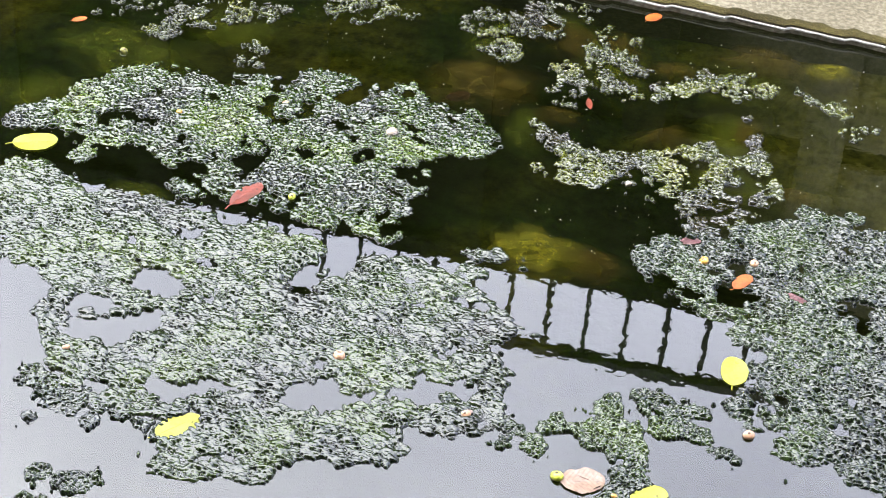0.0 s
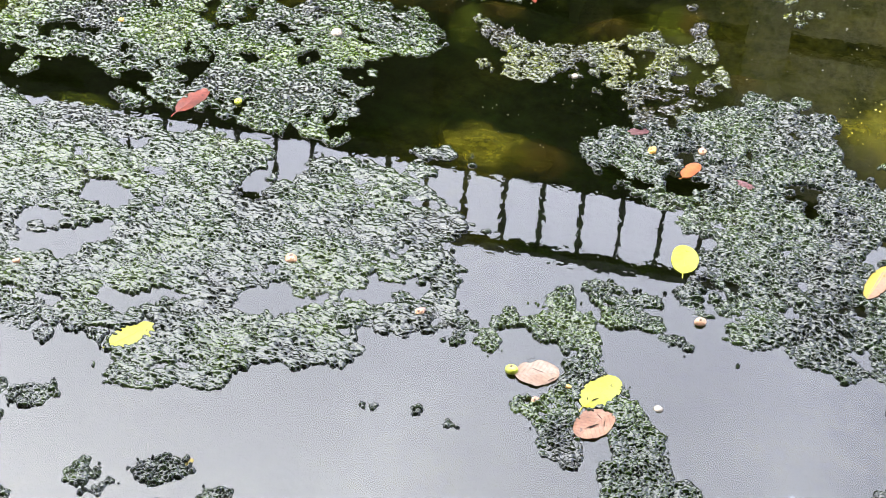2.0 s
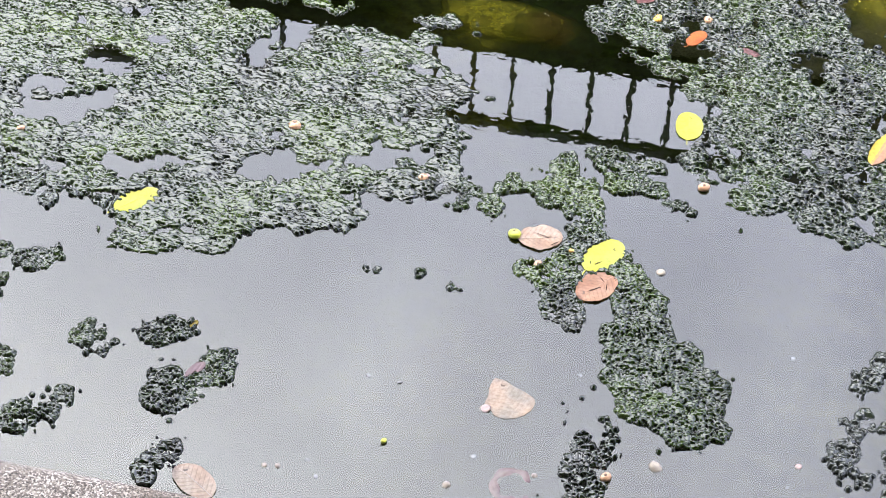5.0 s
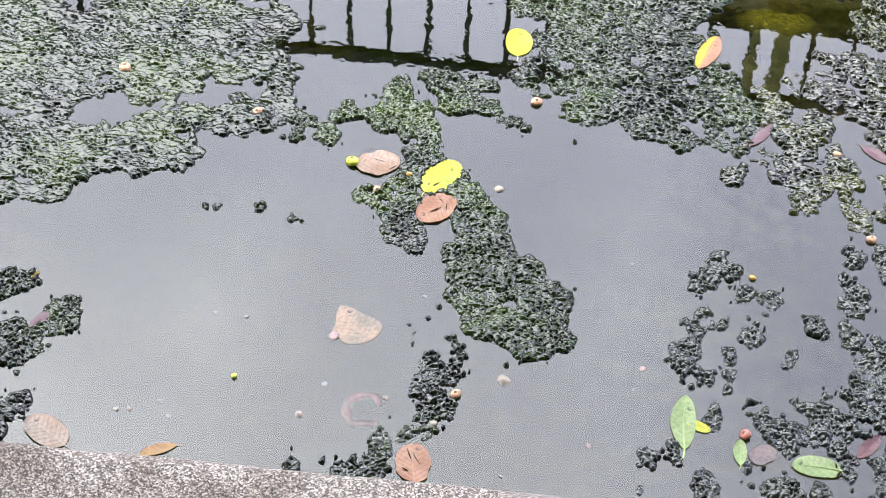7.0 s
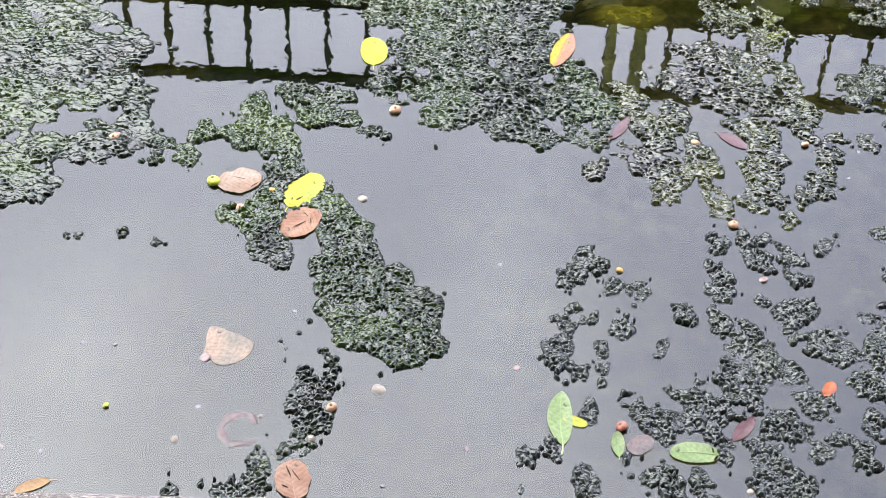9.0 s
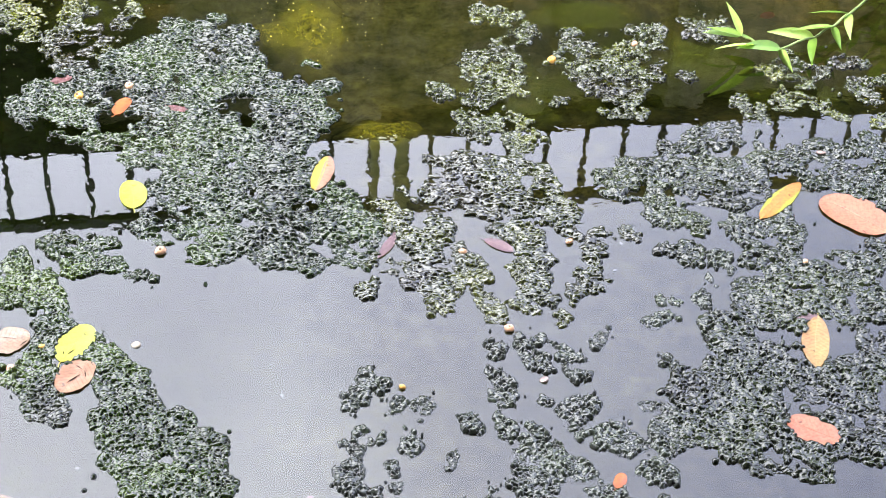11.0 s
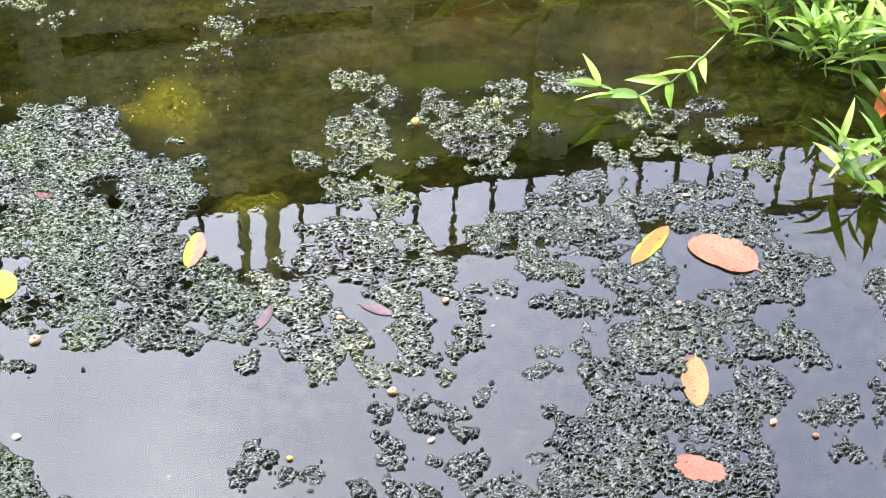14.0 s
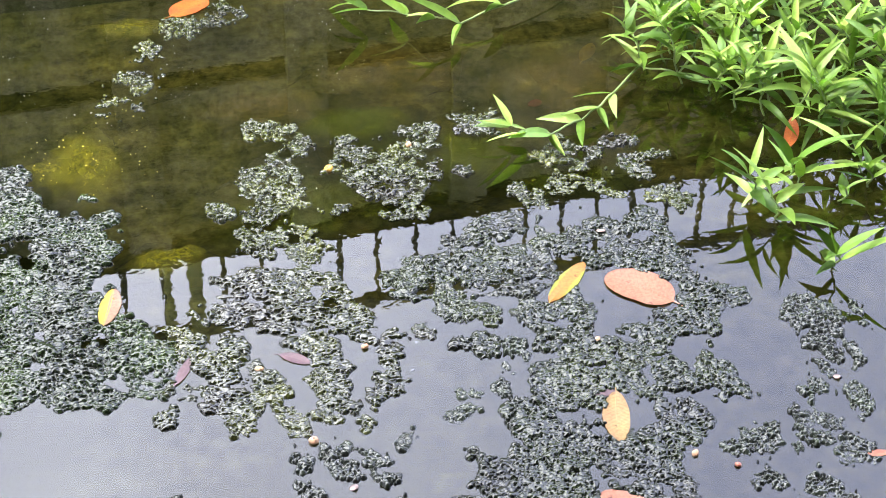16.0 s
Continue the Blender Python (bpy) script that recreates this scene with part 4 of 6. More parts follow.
algae("dark green wet algae mat with glistening bubbly lumps", (
    (-1.282, 2.394, 0.073, 0.037, 32), (-1.176, 2.481, 0.124, 0.075, -88), (-1.033, 2.486, 0.179, 0.127, -46), (-0.882, 2.505, 0.173, 0.155, -47),
    (-0.759, 2.39, 0.149, 0.114, -45), (-0.676, 2.584, 0.12, 0.111, 62), (-0.577, 2.602, 0.079, 0.078, -29), (-0.653, 2.337, 0.08, 0.062, 8),
    (-0.911, 2.333, 0.1, 0.049, -29), (-1.146, 2.306, 0.028, 0.021, -61), (-0.594, 2.273, 0.026, 0.02, 26), (-0.637, 2.271, 0.024, 0.019, 25),
    (-0.853, 2.67, 0.062, 0.051, 28), (-0.688, 2.702, 0.063, 0.047, 28), (-0.605, 2.426, 0.065, 0.038, -76), (-1.114, 2.387, 0.037, 0.035, -11),
    (-0.96, 2.278, 0.048, 0.026, -33),
), loose=0.3, size=0.85, tall=0.7, gaps=-0.27, dome=0.85, skirt=0.0, folds=0.15, crinkle=0.5, seed=11)
algae("loose green algae scum with shiny bubbles near the bank", (
    (-1.13, 2.874, 0.115, 0.068, 22), (-1.175, 2.754, 0.039, 0.036, -65), (-0.848, 2.988, 0.078, 0.055, 9), (-1.006, 2.728, 0.027, 0.025, -78),
    (-0.571, 2.96, 0.053, 0.031, -80), (-0.521, 3.063, 0.079, 0.055, -87), (-0.368, 3.005, 0.117, 0.051, -68), (-0.322, 2.91, 0.053, 0.037, 90),
    (-0.41, 2.832, 0.053, 0.025, -81), (-0.621, 3.023, 0.091, 0.033, -77), (-1.298, 2.812, 0.048, 0.025, 21), (-1.147, 2.812, 0.065, 0.04, 22),
), loose=0.68, size=0.72, tall=0.6, folds=0.3, crinkle=0.8, mat=ALGAE_LIGHT, apart=True, gaps=-0.18, rag=0.05, cell=0.0013, seed=22)
algae("broad green floating algae mat with small water openings", (
    (-1.145, 2.14, 0.14, 0.084, -43), (-1.11, 2.037, 0.061, 0.037, 17), (-0.963, 2.14, 0.182, 0.087, -4), (-0.798, 2.136, 0.166, 0.087, 0),
    (-0.854, 2.037, 0.148, 0.086, 19), (-0.979, 2.022, 0.096, 0.065, 17), (-0.932, 1.835, 0.079, 0.069, -50), (-1.001, 1.916, 0.058, 0.042, -60),
    (-0.747, 1.929, 0.218, 0.113, 19), (-0.589, 2.044, 0.173, 0.11, 21), (-0.527, 2.141, 0.111, 0.069, -12), (-0.425, 2.103, 0.086, 0.067, -19),
    (-0.493, 1.964, 0.143, 0.078, 21), (-0.744, 1.808, 0.153, 0.074, 19), (-0.635, 1.744, 0.15, 0.07, 19), (-0.666, 1.673, 0.085, 0.036, 19),
    (-0.508, 1.789, 0.088, 0.059, 21), (-0.408, 1.875, 0.078, 0.044, 2),
), holes=(
    (-0.673, 2.108, 0.049, 0.034, -73), (-0.666, 2.166, 0.021, 0.013, -73), (-0.907, 1.911, 0.065, 0.032, 28), (-0.9, 2.024, 0.043, 0.026, -14),
    (-0.95, 1.935, 0.034, 0.027, 12), (-0.579, 1.85, 0.05, 0.034, 20), (-0.656, 1.886, 0.021, 0.015, 20), (-0.421, 1.922, 0.051, 0.025, 21),
    (-0.945, 1.776, 0.045, 0.011, -10), (-0.767, 1.8, 0.04, 0.017, 19), (-0.58, 2.224, 0.035, 0.021, 22), (-0.404, 2.178, 0.037, 0.027, -83),
    (-0.892, 2.158, 0.022, 0.02, -61), (-1.088, 1.952, 0.036, 0.032, -24), (-1.055, 1.847, 0.081, 0.029, -63),
), tall=0.45, mat=ALGAE_PALE, crinkle=1.1, grain=0.009, long=1.38, cell=0.0013, seed=33)
algae("broad green floating algae mat with small water openings", (
    (-0.358, 1.944, 0.088, 0.033, -77), (-0.604, 1.925, 0.133, 0.078, 20), (-0.413, 2.27, 0.033, 0.021, 0), (-0.439, 2.189, 0.037, 0.027, -82),
), holes=(
    (-0.673, 2.108, 0.049, 0.034, -73), (-0.666, 2.166, 0.021, 0.013, -73), (-0.907, 1.911, 0.065, 0.032, 28), (-0.9, 2.024, 0.043, 0.026, -14),
    (-0.95, 1.935, 0.034, 0.027, 12), (-0.579, 1.85, 0.05, 0.034, 20), (-0.656, 1.886, 0.021, 0.015, 20), (-0.421, 1.922, 0.051, 0.025, 21),
    (-0.945, 1.776, 0.045, 0.011, -10), (-0.767, 1.8, 0.04, 0.017, 19), (-0.58, 2.224, 0.035, 0.021, 22), (-0.404, 2.178, 0.037, 0.027, -83),
    (-0.892, 2.158, 0.022, 0.02, -61), (-1.088, 1.952, 0.036, 0.032, -24), (-1.055, 1.847, 0.081, 0.029, -63),
), tall=0.45, mat=ALGAE_PALE, crinkle=1.1, grain=0.009, long=1.38, cell=0.0013, seed=44)
algae("bubbly green algae patch over dark water", (
    (-0.311, 2.606, 0.075, 0.057, -9), (-0.386, 2.622, 0.077, 0.032, -43), (-0.349, 2.545, 0.06, 0.034, -11), (-0.181, 2.637, 0.067, 0.062, -5),
    (-0.089, 2.662, 0.073, 0.052, -30), (-0.129, 2.528, 0.075, 0.026, -76), (-0.053, 2.733, 0.094, 0.022, -84), (-0.124, 2.959, 0.074, 0.048, 32),
    (-0.238, 2.877, 0.037, 0.022, 28), (-0.216, 2.577, 0.041, 0.027, 30), (-0.014, 2.616, 0.071, 0.019, -84), (0.076, 2.924, 0.038, 0.015, -31),
    (0.115, 2.845, 0.038, 0.027, 73), (-0.128, 2.582, 0.062, 0.047, 79), (-0.078, 2.524, 0.051, 0.028, -88), (-0.181, 2.549, 0.04, 0.027, 30),
), loose=0.5, size=0.85, tall=0.6, gaps=-0.22, dome=0.85, skirt=0.0, folds=0.2, crinkle=0.6, rag=0.05, mat=ALGAE_LIGHT, seed=88)
algae("thick wet green algae mat among fallen leaves", (
    (-0.123, 2.354, 0.085, 0.069, -24), (-0.02, 2.412, 0.125, 0.091, 32), (0.065, 2.493, 0.094, 0.068, 34), (0.129, 2.396, 0.173, 0.099, 88),
    (-0.102, 2.282, 0.054, 0.035, -36), (-0.039, 2.28, 0.056, 0.043, 34), (0.023, 2.284, 0.077, 0.06, 76), (0.08, 2.528, 0.053, 0.043, -47),
    (0.16, 2.471, 0.098, 0.055, 88), (-0.123, 2.479, 0.066, 0.021, -83), (0.154, 2.326, 0.131, 0.109, 58), (0.266, 2.339, 0.093, 0.058, 84),
    (0.106, 2.151, 0.128, 0.093, 83), (0.201, 2.147, 0.14, 0.093, 84), (0.157, 2.038, 0.087, 0.07, 34), (0.116, 1.98, 0.052, 0.044, 54),
    (0.194, 1.969, 0.057, 0.047, 41), (0.241, 2.009, 0.093, 0.071, 74),
), holes=(
    (-0.027, 2.291, 0.06, 0.02, -84), (-0.128, 2.274, 0.036, 0.023, -12), (-0.062, 2.224, 0.036, 0.014, 20), (-0.054, 2.139, 0.084, 0.035, -84),
    (-0.001, 2.131, 0.056, 0.034, -88), (0.286, 2.407, 0.041, 0.033, 55),
), loose=0.2, tall=0.85, mat=ALGAE_DULL, crinkle=1.6, grain=0.008, long=1.38, cell=0.0012, gaps=-0.34, size=0.9, seed=99)
algae("thick wet green algae mat among fallen leaves", (
    (0.315, 2.001, 0.077, 0.048, 83), (0.048, 2.04, 0.055, 0.048, 62), (0.057, 2.211, 0.087, 0.052, -90), (-0.012, 2.191, 0.023, 0.016, 90),
), holes=(
    (-0.027, 2.291, 0.06, 0.02, -84), (-0.128, 2.274, 0.036, 0.023, -12), (-0.062, 2.224, 0.036, 0.014, 20), (-0.054, 2.139, 0.084, 0.035, -84),
    (-0.001, 2.131, 0.056, 0.034, -88), (0.286, 2.407, 0.041, 0.033, 55),
), loose=0.2, tall=0.85, mat=ALGAE_DULL, crinkle=1.6, grain=0.008, long=1.38, cell=0.0012, gaps=-0.34, size=0.9, seed=110)
algae("wet green algae lobe beside dark water", (
    (0.28, 2.377, 0.061, 0.04, 87), (0.29, 2.331, 0.075, 0.025, 84), (0.242, 2.342, 0.044, 0.037, -81),
), loose=0.4, size=0.85, tall=0.7, gaps=-0.26, folds=0.15, crinkle=0.5, seed=165)
algae("loose scum of shiny bubbles and green algae", (
    (0.525, 2.964, 0.053, 0.044, -86), (0.626, 2.982, 0.051, 0.048, -50), (0.464, 2.892, 0.034, 0.015, 82), (0.384, 2.724, 0.05, 0.03, 86),
    (0.415, 2.776, 0.028, 0.022, -87),     (0.381, 2.686, 0.023, 0.014, 86), (1.247, 2.316, 0.022, 0.019, 44),
), loose=0.65, size=0.72, tall=0.6, folds=0.3, crinkle=0.8, mat=ALGAE_LIGHT, apart=True, gaps=-0.18, rag=0.05, cell=0.0013, seed=297)
algae("dark green tongue of lumpy floating algae", (
    (-0.169, 1.977, 0.02, -0.132, 1.876, 0.024), (-0.185, 1.903, 0.021, -0.141, 1.911, 0.021), (-0.254, 1.898, 0.01, -0.202, 1.907, 0.015),
    (-0.123, 1.872, 0.019, -0.109, 1.81, 0.024), (-0.082, 1.783, 0.017, -0.054, 1.757, 0.025), (-0.15, 1.73, 0.017, -0.125, 1.682, 0.02),
    (-0.106, 1.663, 0.011, -0.105, 1.663, 0.011), (-0.136, 1.753, 0.012, -0.115, 1.716, 0.011), (-0.309, 1.881, 0.007, -0.285, 1.885, 0.011),
    (-0.311, 1.842, 0.006, -0.297, 1.847, 0.006), (-0.269, 1.861, 0.008, -0.254, 1.86, 0.009), (-0.188, 1.739, 0.008, -0.171, 1.73, 0.009),
    (-0.239, 1.918, 0.007, -0.239, 1.918, 0.007), (-0.137, 2.008, 0.01, -0.084, 1.993, 0.015), (-0.085, 1.951, 0.013, -0.027, 1.959, 0.015),
    (-0.068, 1.996, 0.013, -0.022, 1.997, 0.01),
), holes=(
    (0.04, 1.593, 0.002, 0.039, 1.557, 0.002), (-0.044, 1.645, 0.002, -0.057, 1.66, 0.002),
), size=0.68, tall=1.05, crinkle=1.4, grain=0.0048, dome=0.85, long=1.03, cell=0.0009, mat=ALGAE, rag=0.02, gaps=-0.42, thin=-0.002, seed=121)
algae("dark green tongue of lumpy floating algae", (
    (-0.063, 1.783, 0.017, -0.025, 1.695, 0.04), (-0.025, 1.695, 0.038, -0.007, 1.616, 0.049), (-0.022, 1.573, 0.03, 0.018, 1.544, 0.026),
    (0.048, 1.604, 0.03, 0.081, 1.52, 0.029), (0, 1.536, 0.028, 0.061, 1.501, 0.017), (0.091, 1.581, 0.016, 0.106, 1.51, 0.013),
    (0.087, 1.499, 0.014, 0.088, 1.499, 0.014),
), holes=(
    (0.04, 1.593, 0.002, 0.039, 1.557, 0.002), (-0.044, 1.645, 0.002, -0.057, 1.66, 0.002),
), size=0.68, tall=1.05, crinkle=1.4, grain=0.0048, dome=0.85, long=1.03, cell=0.0009, mat=ALGAE, rag=0.02, gaps=-0.42, thin=-0.002, seed=233)
algae("thin trail of dark algae lumps on grey water", (
    (-0.085, 1.505, 0.012, -0.085, 1.505, 0.012), (-0.067, 1.52, 0.007, -0.059, 1.512, 0.006), (-0.035, 1.5, 0.009, -0.023, 1.473, 0.011),
    (-0.041, 1.512, 0.007, -0.04, 1.512, 0.007), (-0.053, 1.441, 0.012, -0.048, 1.425, 0.008), (-0.025, 1.443, 0.009, -0.03, 1.426, 0.006),
    (-0.004, 1.442, 0.006, -0.004, 1.442, 0.006), (-0.013, 1.465, 0.004, -0.012, 1.465, 0.004), (-0.059, 1.405, 0.01, -0.049, 1.395, 0.008),
    (-0.038, 1.389, 0.01, -0.03, 1.38, 0.006), (-0.043, 1.367, 0.009, -0.054, 1.37, 0.005), (-0.054, 1.349, 0.008, -0.054, 1.349, 0.008),
    (-0.046, 1.334, 0.008, -0.046, 1.334, 0.008), (-0.071, 1.324, 0.008, -0.063, 1.332, 0.006), (-0.099, 1.317, 0.006, -0.099, 1.317, 0.006),
    (-0.099, 1.3, 0.012, -0.098, 1.3, 0.012),
), size=0.68, tall=1.05, crinkle=1.4, grain=0.0048, dome=0.85, long=1.03, cell=0.0009, mat=ALGAE_MID, loose=0.42, rag=0.018, gaps=-0.32, seed=143)
algae("thin trail of dark algae lumps on grey water", (
    (-0.112, 1.277, 0.018, -0.111, 1.277, 0.018), (-0.138, 1.262, 0.008, -0.085, 1.27, 0.009), (-0.081, 1.47, 0.004, -0.08, 1.47, 0.004),
    (-0.041, 1.458, 0.006, -0.04, 1.458, 0.006),
), size=0.68, tall=1.05, crinkle=1.4, grain=0.0048, dome=0.85, long=1.03, cell=0.0009, mat=ALGAE_MID, loose=0.42, rag=0.018, gaps=-0.32, seed=255)
algae("dark green ragged algae patch trailing off a mat", (
    (-0.907, 1.75, 0.012, -0.803, 1.726, 0.015), (-0.801, 1.723, 0.015, -0.714, 1.734, 0.008), (-0.858, 1.696, 0.013, -0.842, 1.665, 0.007),
    (-0.98, 1.763, 0.012, -0.935, 1.771, 0.013), (-0.94, 1.724, 0.012, -0.898, 1.724, 0.013), (-0.953, 1.676, 0.015, -0.953, 1.676, 0.015),
), size=0.68, tall=1.05, crinkle=1.4, grain=0.0048, dome=0.85, long=1.03, cell=0.0009, mat=ALGAE_MID, loose=0.1, gaps=-0.34, seed=55)
algae("tiny dark algae clump on open water", (
    (-0.395, 1.68, 0.005, -0.395, 1.68, 0.005), (-0.38, 1.679, 0.005, -0.379, 1.679, 0.005), (-0.32, 1.69, 0.008, -0.32, 1.69, 0.008),
    (-0.274, 1.677, 0.008, -0.274, 1.677, 0.008), (-0.261, 1.673, 0.004, -0.261, 1.673, 0.004), (0.025, 1.917, 0.009, 0.025, 1.917, 0.009),
    (0.007, 1.929, 0.008, -0.016, 1.925, 0.005), (0.095, 1.896, 0.006, 0.095, 1.896, 0.006),
), size=0.68, tall=1.05, crinkle=1.4, grain=0.0048, dome=0.85, long=1.03, cell=0.0009, mat=ALGAE_DULL, apart=True, rag=0.006, thin=0.002, seed=154)
algae("small dark green algae clump floating alone", (
    (-0.887, 1.575, 0.014, -0.876, 1.582, 0.011), (-0.881, 1.554, 0.008, -0.881, 1.554, 0.008), (-0.853, 1.574, 0.011, -0.829, 1.576, 0.017),
    (-0.818, 1.577, 0.014, -0.812, 1.593, 0.009), (-0.798, 1.585, 0.005, -0.798, 1.585, 0.005), (-0.872, 1.515, 0.019, -0.861, 1.526, 0.012),
    (-0.876, 1.488, 0.012, -0.853, 1.501, 0.008), (-0.867, 1.469, 0.007, -0.867, 1.469, 0.007), (-0.842, 1.439, 0.014, -0.835, 1.446, 0.009),
    (-0.842, 1.423, 0.011, -0.827, 1.412, 0.008), (-0.816, 1.382, 0.019, -0.798, 1.382, 0.015), (-0.783, 1.374, 0.006, -0.783, 1.374, 0.006),
    (-0.796, 1.35, 0.007, -0.795, 1.34, 0.004),
), size=0.68, tall=1.05, crinkle=1.4, grain=0.0048, dome=0.85, long=1.03, cell=0.0009, mat=ALGAE_PALE, apart=True, rag=0.008, gaps=-0.5, loose=0.15, seed=66)
algae("small dark green algae clump floating alone", (
    (-0.717, 1.461, 0.016, -0.705, 1.449, 0.009), (-0.697, 1.467, 0.007, -0.687, 1.457, 0.006), (-0.674, 1.458, 0.007, -0.678, 1.449, 0.005),
    (-0.686, 1.436, 0.005, -0.673, 1.43, 0.004), (-0.658, 1.484, 0.004, -0.658, 1.484, 0.004), (-0.637, 1.485, 0.012, -0.621, 1.483, 0.013),
    (-0.614, 1.498, 0.015, -0.592, 1.501, 0.01), (-0.588, 1.511, 0.007, -0.588, 1.511, 0.007), (-0.594, 1.411, 0.019, -0.59, 1.43, 0.01),
    (-0.592, 1.386, 0.02, -0.572, 1.383, 0.019), (-0.555, 1.388, 0.012, -0.561, 1.371, 0.01), (-0.577, 1.426, 0.004, -0.576, 1.426, 0.004),
    (-0.576, 1.406, 0.005, -0.575, 1.406, 0.005),
), size=0.68, tall=1.05, crinkle=1.4, grain=0.0048, dome=0.85, long=1.03, cell=0.0009, mat=ALGAE_PALE, apart=True, rag=0.008, gaps=-0.5, loose=0.15, seed=157)
algae("small dark green algae clump floating alone", (
    (-0.563, 1.415, 0.005, -0.563, 1.415, 0.005), (-0.537, 1.453, 0.018, -0.525, 1.462, 0.013), (-0.538, 1.433, 0.016, -0.55, 1.424, 0.007),
    (-0.52, 1.438, 0.01, -0.52, 1.438, 0.01), (-0.513, 1.456, 0.004, -0.512, 1.456, 0.004), (-0.704, 1.353, 0.011, -0.692, 1.35, 0.01),
    (-0.677, 1.344, 0.004, -0.677, 1.344, 0.004), (-0.706, 1.323, 0.012, -0.7, 1.315, 0.009), (-0.694, 1.322, 0.004, -0.694, 1.322, 0.004),
    (-0.744, 1.302, 0.017, -0.732, 1.296, 0.012), (-0.721, 1.306, 0.01, -0.715, 1.314, 0.004),
), size=0.68, tall=1.05, crinkle=1.4, grain=0.0048, dome=0.85, long=1.03, cell=0.0009, mat=ALGAE_PALE, apart=True, rag=0.008, gaps=-0.5, loose=0.15, seed=248)
algae("small dark algae clump by the concrete coping", (
    (-0.571, 1.264, 0.013, -0.553, 1.282, 0.009), (-0.535, 1.305, 0.005, -0.536, 1.292, 0.004), (-0.554, 1.253, 0.008, -0.553, 1.253, 0.008),
    (-0.198, 1.257, 0.006, -0.198, 1.258, 0.006),
), size=0.68, tall=1.05, crinkle=1.4, grain=0.0048, dome=0.85, long=1.03, cell=0.0009, mat=ALGAE_MID, apart=True, rag=0.018, seed=77)
algae("grey-green wet algae mat with ragged edges", (
    (0.454, 2.138, 0.019, 0.561, 2.137, 0.018), (0.555, 2.109, 0.019, 0.616, 2.093, 0.014), (0.426, 2.08, 0.021, 0.528, 2.065, 0.022),
    (0.527, 2.057, 0.024, 0.627, 2.031, 0.019), (0.624, 2.012, 0.012, 0.65, 2.015, 0.007), (0.359, 2.034, 0.024, 0.446, 1.994, 0.02),
    (0.394, 1.978, 0.013, 0.425, 1.948, 0.01), (0.497, 2.038, 0.019, 0.529, 2.015, 0.013), (0.522, 1.992, 0.008, 0.548, 1.975, 0.008),
    (0.563, 1.97, 0.013, 0.575, 1.941, 0.011), (0.344, 1.936, 0.008, 0.392, 1.878, 0.008), (0.392, 1.87, 0.012, 0.443, 1.86, 0.01),
    (0.417, 1.828, 0.011, 0.429, 1.819, 0.006), (0.557, 1.892, 0.012, 0.558, 1.892, 0.012), (0.584, 1.912, 0.008, 0.588, 1.895, 0.005),
    (0.478, 1.898, 0.01, 0.479, 1.898, 0.01),
), size=0.88, tall=0.72, thin=-0.004, mat=ALGAE_BAND, crinkle=1.8, grain=0.008, long=1.38, cell=0.0012, rag=0.025, gaps=-0.3, loose=0.15, seed=176)
algae("grey-green wet algae mat with ragged edges", (
    (0.47, 1.936, 0.006, 0.471, 1.936, 0.006), (0.486, 1.856, 0.013, 0.496, 1.807, 0.009), (0.503, 1.791, 0.007, 0.503, 1.791, 0.007),
    (0.571, 1.839, 0.014, 0.555, 1.86, 0.007), (0.589, 1.86, 0.007, 0.589, 1.86, 0.007), (0.538, 1.804, 0.01, 0.559, 1.787, 0.007),
    (0.585, 1.765, 0.006, 0.586, 1.764, 0.006), (0.626, 1.984, 0.014, 0.644, 1.956, 0.008), (0.673, 1.947, 0.014, 0.656, 1.9, 0.014),
    (0.643, 1.861, 0.012, 0.644, 1.861, 0.012), (0.62, 1.836, 0.007, 0.62, 1.836, 0.007), (0.723, 1.956, 0.01, 0.723, 1.956, 0.01),
    (0.329, 1.864, 0.008, 0.329, 1.864, 0.008),
), size=0.88, tall=0.72, thin=-0.004, mat=ALGAE_BAND, crinkle=1.8, grain=0.008, long=1.38, cell=0.0012, rag=0.025, gaps=-0.3, loose=0.15, seed=288)
algae("dark grey-green algae clump on shaded water", (
    (0.3, 1.685, 0.007, 0.291, 1.647, 0.009), (0.322, 1.664, 0.008, 0.323, 1.664, 0.008), (0.281, 1.636, 0.008, 0.264, 1.626, 0.004),
    (0.344, 1.64, 0.014, 0.34, 1.617, 0.018), (0.373, 1.615, 0.01, 0.373, 1.615, 0.01), (0.357, 1.597, 0.009, 0.358, 1.597, 0.009),
    (0.284, 1.589, 0.01, 0.276, 1.565, 0.01), (0.263, 1.572, 0.008, 0.263, 1.572, 0.008), (0.312, 1.576, 0.007, 0.312, 1.576, 0.007),
    (0.3, 1.573, 0.004, 0.3, 1.573, 0.004), (0.262, 1.51, 0.01, 0.275, 1.529, 0.008), (0.317, 1.516, 0.006, 0.318, 1.516, 0.006),
    (0.283, 1.485, 0.008, 0.295, 1.483, 0.005), (0.262, 1.477, 0.004, 0.263, 1.477, 0.004), (0.323, 1.481, 0.007, 0.324, 1.482, 0.007),
), size=0.68, tall=1.05, crinkle=1.4, grain=0.0048, dome=0.85, long=1.03, cell=0.0009, mat=ALGAE_GREY, apart=True, loose=0.15, rag=0.025, gaps=-0.36, seed=209)
